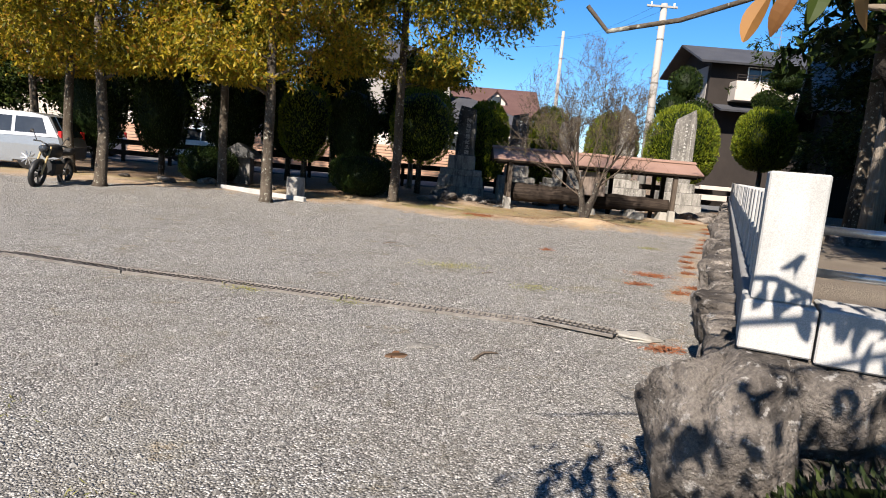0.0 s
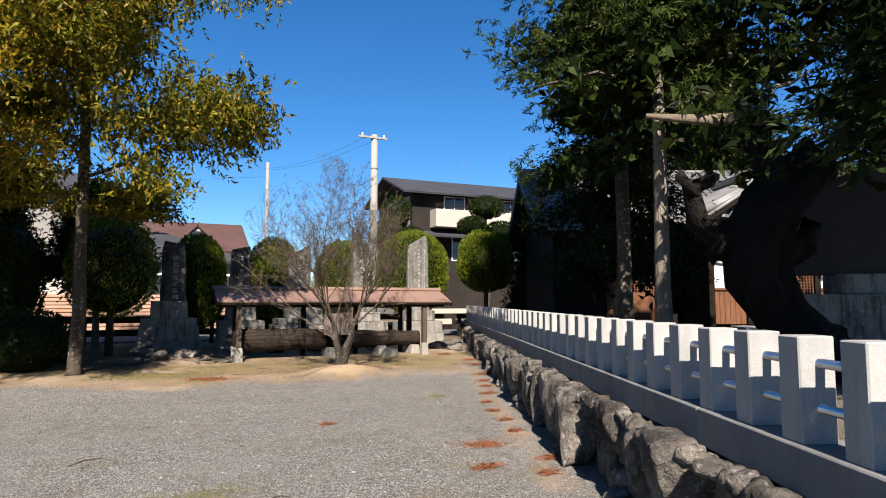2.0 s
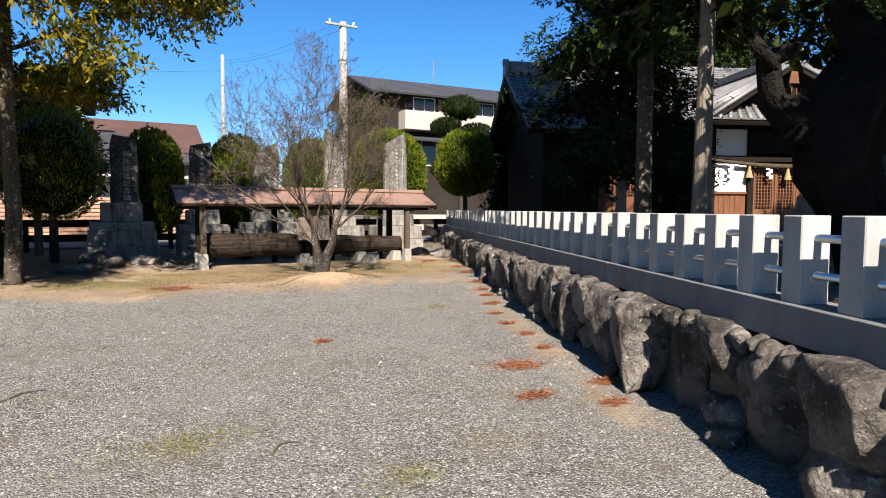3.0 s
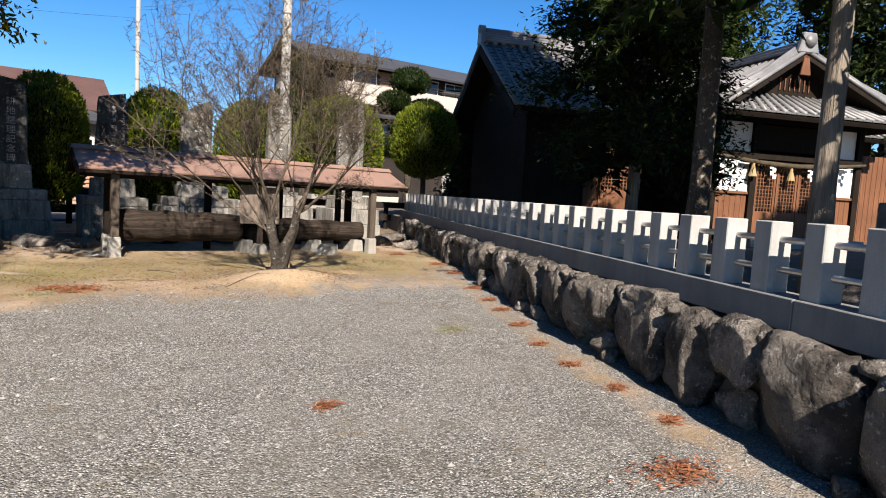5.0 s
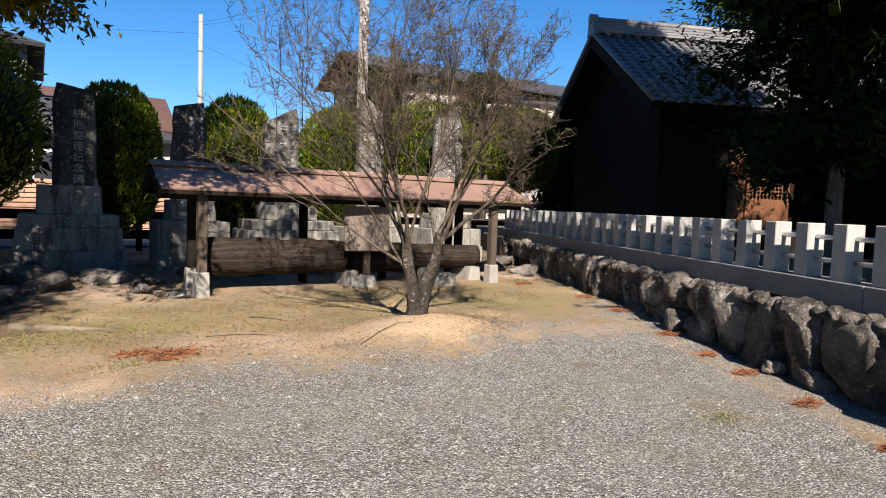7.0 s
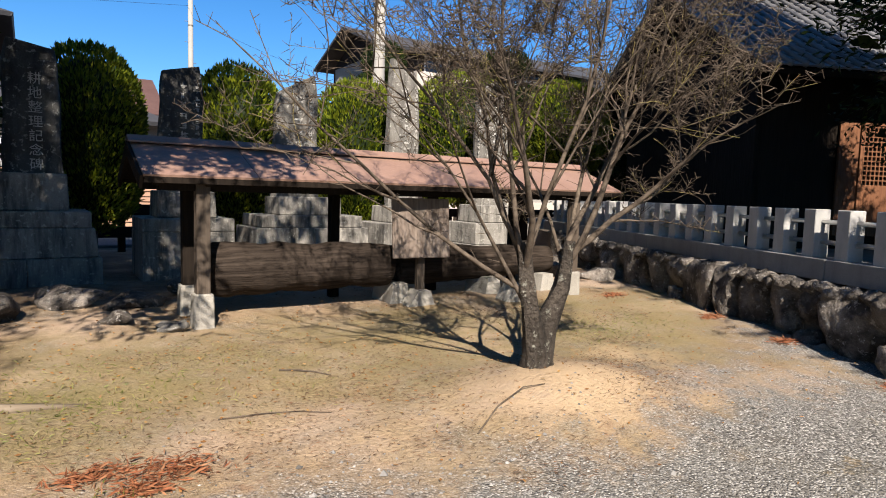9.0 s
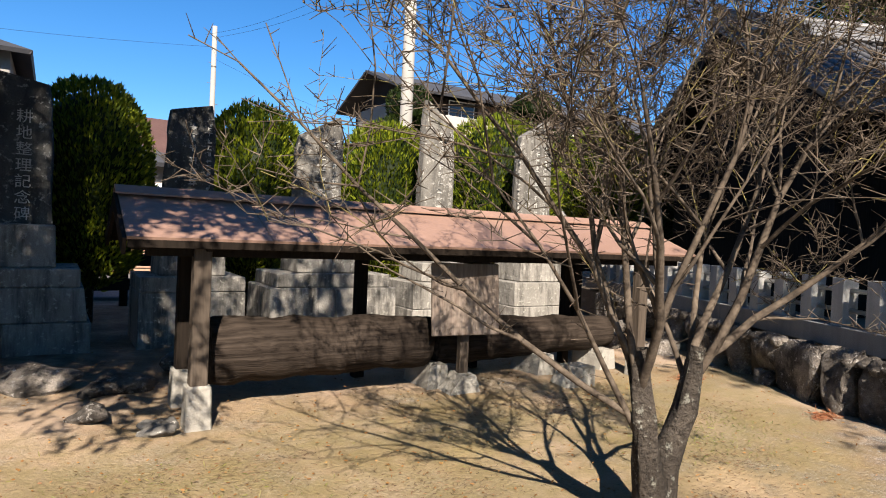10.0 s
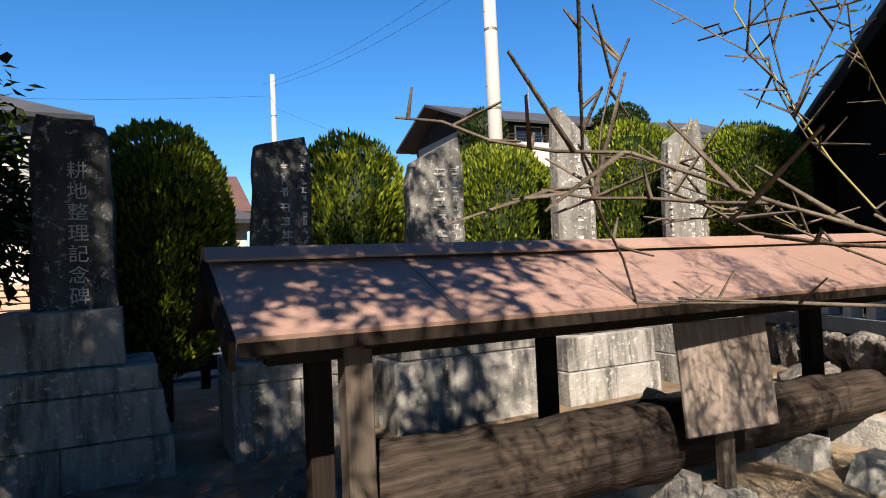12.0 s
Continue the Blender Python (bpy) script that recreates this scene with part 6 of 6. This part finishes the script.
def motorcycle():
    t = thing("motorcycle", "black motorcycle with blue and gold details leaning on its stand", "motorcycle", at=pose(-9.66, 15.25, ground_z(-9.66, 15.25), 9, 0, 97))
    for x in (-0.66, 0.68):
        ring = [(x + 0.29 * math.cos(a), 0, 0.3 + 0.29 * math.sin(a)) for a in np.linspace(0, 2 * math.pi, 25)]
        w = part("wheel", Mesh().tube(ring, [0.065] * 25, 8, False), BLACK_PLASTIC, t, "black tyre", True)
        part("hub", Mesh().tube([(x, -0.06, 0.3), (x, 0.06, 0.3)], [0.09, 0.09], 12), BLACK_PLASTIC, w)
        for i in range(5):
            a = i * 1.257
            part("spoke", Mesh().tube([(x, 0, 0.3), (x + 0.26 * math.cos(a), 0, 0.3 + 0.26 * math.sin(a))], [0.02, 0.015], 5), BLACK_PLASTIC, w)
    part("engine", Mesh().box((0.02, 0, 0.42), (0.5, 0.3, 0.36), 0.06), BLACK_PLASTIC, t)
    part("tank", Mesh().tube([(-0.42, 0, 0.72), (-0.25, 0, 0.84), (0.0, 0, 0.84), (0.16, 0, 0.74)], [0.09, 0.17, 0.17, 0.1], 12), BLACK_PLASTIC, t, smooth=True)
    part("seat", Mesh().box((0.4, 0, 0.78), (0.62, 0.24, 0.1), 0.04), BLACK_PLASTIC, t)
    part("tail_cowl", Mesh().box((0.75, 0, 0.84), (0.3, 0.18, 0.12), 0.04), BLACK_PLASTIC, t)
    for s in (-1, 1):
        part("fork", Mesh().tube([(-0.68, s * 0.09, 0.3), (-0.42, s * 0.09, 0.95)], [0.028, 0.024], 8), STRAW, t, "gold front fork leg", True)
        part("handlebar", Mesh().tube([(-0.42, 0, 0.98), (-0.36, s * 0.2, 1.02), (-0.28, s * 0.38, 1.0)], [0.016, 0.016, 0.02], 8), BLACK_PLASTIC, t, smooth=True)
        part("mirror", Mesh().tube([(-0.36, s * 0.28, 1.03), (-0.38, s * 0.36, 1.2), (-0.36, s * 0.42, 1.22)], [0.01, 0.01, 0.05], 8), BLACK_PLASTIC, t, smooth=True)
    part("headlight", Mesh().tube([(-0.62, 0, 0.88), (-0.46, 0, 0.9)], [0.09, 0.07], 14), GLASS, t, smooth=True)
    part("side_stand", Mesh().tube([(0.05, -0.12, 0.3), (0.1, -0.3, 0.02)], [0.015, 0.015], 6), STEEL_DARK, t)
    part("exhaust", Mesh().tube([(0.0, 0.18, 0.3), (0.3, 0.2, 0.3), (0.8, 0.2, 0.45)], [0.03, 0.045, 0.055], 10), STEEL_DARK, t, smooth=True)


motorcycle()
for i, (xa, ya, xb, yb) in enumerate(((-6.3, 17.55, -4.95, 16.75), (-4.93, 16.74, -3.6, 15.95))):
    ln = math.hypot(xb - xa, yb - ya)
    solid("edging_stone", Mesh().box((ln / 2, 0, 0.03), (ln - 0.01, 0.11, 0.14), 0.012), GRANITE, "pale granite edging stone at the tree strip", "edging", "edging stones",
          pose(xa, ya, ground_z(xa, ya), 0, 0, math.degrees(math.atan2(yb - ya, xb - xa))))
solid("stone_block", Mesh().box((0, 0, 0.25), (0.45, 0.34, 0.56), 0.02), PEDESTAL, "short squared granite block", "stone block", at=pose(-4.05, 16.75, ground_z(-4.05, 16.75), 0, 0, 20))
lantern = thing("small_stone_shrine", "small weathered stone shrine with a slab roof", "shrine", at=pose(-6.6, 20.0, ground_z(-6.6, 20.0), 0, 0, 5))
part("body", Mesh().box((0, 0, 0.4), (0.7, 0.6, 0.85), 0.02), STELE_PALE, lantern)
part("roof", Mesh().prism([(-0.65, 0.8), (0.65, 0.8), (0.45, 0.98), (0, 1.25), (-0.45, 0.98)], -0.5, 0.5), STELE_DARK, lantern)
rr = random.Random(77)
STRIP = [(-8.0, 17.9, 0.45), (-9.4, 18.3, 0.3), (-7.0, 18.5, 0.5), (-5.2, 18.2, 0.3), (-0.6, 19.6, 0.5), (0.1, 20.4, 0.6), (-0.3, 21.5, 0.7), (0.8, 20.9, 0.55), (1.35, 20.6, 0.45), (-1.9, 20.3, 0.5), (1.1, 19.7, 0.3),
         (8.0, 20.9, 0.6), (8.4, 20.2, 0.5), (7.6, 21.4, 0.6), (7.2, 20.6, 0.35), (5.3, 21.6, 0.5), (6.2, 21.7, 0.6), (4.4, 21.6, 0.55), (3.2, 21.4, 0.5), (2.2, 21.2, 0.55), (8.9, 21.8, 0.6)]
for i, (x, y, s) in enumerate(STRIP):
    solid("loose_rock", rock((s * 1.5, s * 1.1, s * 0.6), 1200 + i, 0.3, 3), BOULDER, "rough grey rock lying in the leaf litter", "rock", "loose rocks", pose(x, y, ground_z(x, y) + s * 0.1, 0, 0, rr.uniform(0, 180)))

# ---------------------------------------------------------------- overhanging branch with big leaves, bush at the wall's foot


def big_leaf(m, tip_from, direction, length, width, twist):
    d = Vector(direction).normalized()
    s = d.cross(Vector((math.sin(twist), math.cos(twist), 0.2))).normalized()
    nrm = d.cross(s)
    base = Vector(tip_from)
    rows = []
    for i in range(8):
        k = i / 7
        w = width * math.sin(math.pi * min(1, k * 0.92 + 0.06)) ** 0.75 * 0.5
        c = base + d * length * k + nrm * 0.12 * length * math.sin(k * 2.4)
        rows.append([tuple(c - s * w + nrm * w * 0.35), tuple(c), tuple(c + s * w + nrm * w * 0.35)])
    m.raw([v for r in rows for v in r], [(i * 3 + j, i * 3 + j + 1, i * 3 + j + 4, i * 3 + j + 3) for i in range(7) for j in range(2)])


mag = thing("magnolia_tree", "tree with long leathery leaves turning brown, overhanging the yard", "tree", at=pose(2.6, -0.6, 0))
part("trunk", Mesh().tube([(0, 0, -0.1), (0.05, 0.05, 1.2), (-0.1, 0.1, 2.4), (0.0, 0.1, 4.2)], [0.14, 0.11, 0.09, 0.03], 10, False, 0.2, 3), BARK, mag, smooth=True)
rr = random.Random(31)
limb_pts = [[(0, 0.1, 1.7), (-0.7, 0.9, 2.15), (-1.3, 1.7, 2.16), (-1.6, 2.2, 2.07), (-1.8, 2.35, 2.0), (-2.0, 2.42, 1.93), (-2.18, 2.5, 1.9), (-2.24, 2.52, 1.97)],
            [(0, 0.1, 2.0), (-0.9, 0.8, 2.6), (-1.7, 1.2, 2.7), (-2.6, 1.3, 2.7), (-3.2, 1.1, 2.75)], [(0, 0.1, 2.2), (-0.7, 1.0, 2.7), (-1.2, 1.8, 2.75), (-1.6, 2.3, 2.6)],
            [(0, 0.1, 2.4), (-0.2, 0.9, 2.9), (-0.3, 1.7, 2.9), (-0.5, 2.2, 2.75)], [(0, 0.1, 2.6), (-0.6, 0.3, 3.0), (-1.4, 0.7, 3.0), (-2.2, 0.7, 2.9)], [(0, 0.1, 2.8), (0.3, 0.3, 3.4), (0.5, 1.0, 3.3)]]
for pts in limb_pts:
    part("limb", Mesh().tube(pts, [max(0.007, 0.03 - 0.006 * i) for i in range(len(pts))], 8, False, 0.25, 2), BARK, mag, smooth=True)
brown, green = Mesh(), Mesh()
for pts in limb_pts:
    for i in range(1, len(pts)):
        for j in range((5 if i in (3, 4) else 2 if i < 3 else 0) if pts is limb_pts[0] else 75):
            k = rr.random()
            p = Vector(pts[i - 1]).lerp(Vector(pts[i]), k)
            if pts is not limb_pts[0]:
                p += Vector((rr.uniform(-0.3, 0.3), rr.uniform(-0.8, -0.25), rr.uniform(-0.45, 0.0)))
            big_leaf(brown if rr.random() < 0.5 else green, p, (rr.uniform(-0.6, 0.6), rr.uniform(-0.6, 0.6), -0.8), rr.uniform(0.1, 0.17), rr.uniform(0.04, 0.06), rr.uniform(0, 6))
part("foliage", brown, BROWN_LEAF, mag, "brown withered leaves")
part("foliage", green, DARK_SHADED_LEAF, mag, "dark green leathery leaves")
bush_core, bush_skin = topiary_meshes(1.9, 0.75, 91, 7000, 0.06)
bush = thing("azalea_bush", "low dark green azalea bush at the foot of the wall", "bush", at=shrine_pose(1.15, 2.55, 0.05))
part("shaded_foliage_core", bush_core, DARK_SHADED_LEAF, bush)
part("foliage", bush_skin, leafy("azalea_leaf", (0.0, (0.005, 0.01, 0.002)), (0.7, (0.014, 0.024, 0.004)), (1.0, (0.04, 0.055, 0.009)), trans=0.15), bush)

# ---------------------------------------------------------------- litter on the ground
lr = np.random.default_rng(12)


def scatter(name, label, category, pts, spread, count, length, width, mat, group="", lift=0.008, flat=0.18):
    """A flat heap of small pieces round each of the points."""
    for (x, y, s) in pts:
        n = int(count * s)
        off = lr.normal(0, 1, (n, 2)) * spread * s * np.array([1.3, 0.7])
        c = np.array([(x + a, y + b, ground_z(x + a, y + b) + lift + abs(lr.normal(0, 0.012))) for a, b in off])
        d = np.stack([lr.normal(0, 1, n), lr.normal(0, 0.7, n), lr.normal(0, flat, n)], 1)
        me = leaf_cloud(c, d, length, width, lr, 0.15)
        ob = solid(name, me, mat, label, category, group)
        ob["kind"] = "stuff"


scatter("fallen_fronds", "rust-red fallen cedar fronds heaped on the gravel", "leaf litter",
        [(3.15, 9.35, 1.0), (2.7, 8.5, 0.6), (3.5, 8.55, 0.55), (4.2, 10.6, 0.4), (4.7, 12.0, 0.35), (5.6, 13.6, 0.5), (5.2, 12.8, 0.5), (6.3, 15.0, 0.6), (6.8, 16.2, 0.6), (7.2, 17.3, 0.6), (7.3, 18.9, 0.7), (5.9, 14.2, 0.5),
         (3.9, 9.9, 0.35), (4.4, 11.3, 0.4), (2.0, 5.35, 0.5), (0.98, 16.12, 0.85), (0.63, 16.24, 0.7), (0.83, 15.97, 0.45), (3.13, 8.06, 0.4), (1.86, 11.24, 0.35)], 0.11, 420, 0.07, 0.008, RED_LITTER, "fallen fronds")
scatter("dry_leaves", "scattered dry brown leaves on the earth", "leaf litter",
        [(4.7, 16.1, 3.0), (2.6, 16.9, 3.2), (1.0, 17.6, 3.5), (6.2, 18.3, 3.2), (-1.0, 18.6, 4.0), (-4.0, 18.6, 4.5), (-8.0, 18.0, 4.5), (3.2, 18.2, 3.5), (5.0, 20.9, 4.0), (1.0, 21.5, 3.5), (7.6, 19.7, 2.5)], 0.36, 90, 0.03, 0.012, BROWN_LEAF, "dry leaves")
scatter("fine_twigs", "fine dark twig and needle litter round the mound", "leaf litter",
        [(2.7, 16.5, 2.2), (2.2, 16.9, 2.0), (4.5, 16.4, 1.8), (4.4, 15.9, 1.6), (3.9, 15.6, 1.4), (2.4, 15.8, 1.8), (5.2, 17.0, 1.8), (1.4, 16.2, 2.2), (0.5, 16.7, 2.4), (3.0, 17.5, 2.2), (6.0, 17.9, 2.0), (2.9, 15.3, 1.6), (5.0, 18.6, 2.2), (1.6, 18.2, 2.4)], 0.15, 300, 0.04, 0.004, DARK_LITTER, "fine twig litter", 0.004, 0.1)
scatter("grass_patch", "sparse patch of short yellowing grass in the gravel", "grass", [(0.12, 8.75, 1.4), (1.15, 7.6, 0.8), (0.45, 17.65, 4.5), (0.0, 17.2, 3.0), (-0.6, 16.9, 2.0), (4.2, 12.9, 0.6), (-0.9, 6.1, 0.5), (-2.0, 6.25, 0.5), (0.5, 15.9, 0.8), (5.6, 17.5, 2.6), (-2.6, 3.0, 1.2), (-1.2, 2.2, 0.8)], 0.16, 320, 0.045, 0.006, GRASS, "grass patches", 0.0, 0.7)

# loose pebbles, closest part of the yard
n = 42000
px, py = lr.uniform(-4.5, 7.5, n), np.concatenate([lr.uniform(0.6, 8.0, n // 2), lr.uniform(8.0, 17.0, n - n // 2)])
keep = np.array([y < soil_edge(x) + 0.4 + lr.normal(0, 0.25) and to_uv(x, y)[1] < -0.05 for x, y in zip(px, py)])
px, py = px[keep], py[keep]
n = len(px)
size = lr.uniform(0.006, 0.014, n) * (1 + (lr.random(n) < 0.04) * 0.9)
pz = np.array([ground_z(x, y) for x, y in zip(px, py)])
octa = np.array([(1, 0, 0), (0, 1, 0), (-1, 0, 0), (0, -1, 0), (0, 0, 0.6), (0, 0, -0.6)])
jit = octa[None] * lr.uniform(0.6, 1.2, (n, 6, 1)) + lr.normal(0, 0.12, (n, 6, 3))
verts = (jit * size[:, None, None] + np.stack([px, py, pz + size * 0.15], 1)[:, None, :]).reshape(-1, 3)
tri = np.array([(0, 1, 4), (1, 2, 4), (2, 3, 4), (3, 0, 4), (1, 0, 5), (2, 1, 5), (3, 2, 5), (0, 3, 5)])
me = bpy.data.meshes.new("pebbles")
me.from_pydata(verts.tolist(), [], (tri[None] + np.arange(n)[:, None, None] * 6).reshape(-1, 3).tolist())
solid("pebbles", me, PEBBLE, "loose grey and white pebbles strewn over the yard", "gravel", kind="stuff")

for i, (x0, y0, x1, y1, r) in enumerate(((1.35, 16.7, 2.0, 16.5, 0.005), (2.6, 15.75, 3.3, 15.95, 0.006), (0.55, 8.3, 0.75, 8.4, 0.006), (-1.0, 10.3, -0.7, 10.5, 0.008), (0.3, 4.55, 0.5, 4.75, 0.012), (2.0, 17.5, 2.3, 17.2, 0.008))):
    mid = (x0 * 0.6 + x1 * 0.4, (y0 + y1) / 2 + 0.07)
    pts = [(x0, y0, ground_z(x0, y0) + r), (*mid, ground_z(*mid) + r + 0.004), (x0 * 0.25 + x1 * 0.75, mid[1] * 0.5 + y1 * 0.5 + 0.03, ground_z(x1, y1) + r), (x1, y1, ground_z(x1, y1) + r)]
    solid("fallen_stick", Mesh().tube(pts, [r, r * 0.9, r * 0.75, r * 0.4], 7), TWIG, "thin dry brown stick lying on the ground", "stick", "fallen sticks", smooth=True)

# small things on the ground
solid("stone_flake", rock((0.24, 0.16, 0.04), 1501, 0.45, 3), STELE_PALE, "thin pale broken concrete flake lying in the gravel", "stone", at=pose(-0.1, 4.8, ground_z(-0.1, 4.8) + 0.004, 0, 0, 25))
for i, (x, y, sx) in enumerate(((1.51, 19.39, 0.16), (1.62, 19.47, 0.12), (1.68, 19.4, 0.14), (1.55, 19.2, 0.2))):
    solid("loose_rock", rock((sx * 1.4, sx, sx * 0.6), 1510 + i, 0.32, 3), STELE_PALE, "small pale stone at the foot of a shelter post", "rock", "stones by the post", pose(x, y, ground_z(x, y) + sx * 0.12, 0, 0, 50 * i))
curled = Mesh()
big_leaf(curled, (0, 0, 0.015), (0.9, 0.3, 0.06), 0.17, 0.07, 0.4)
big_leaf(curled, (0.05, -0.02, 0.012), (0.5, 0.8, 0.1), 0.12, 0.05, 1.9)
solid("fallen_leaf", curled, DARK_LITTER, "large curled brown dead leaf on the gravel", "leaf", at=pose(-0.36, 4.45, ground_z(-0.36, 4.45)))
root = Mesh().tube([(-0.3, 17.75, ground_z(-0.3, 17.75) + 0.01), (0.0, 17.55, ground_z(0, 17.55) + 0.02), (0.35, 17.42, ground_z(0.35, 17.42) + 0.015), (0.7, 17.36, ground_z(0.7, 17.36))], [0.05, 0.045, 0.035, 0.012], 9, True, 0.5, 6)
solid("bare_root", root, PALE_LIMB, "bare pale tree root lying along the earth", "root", smooth=True)
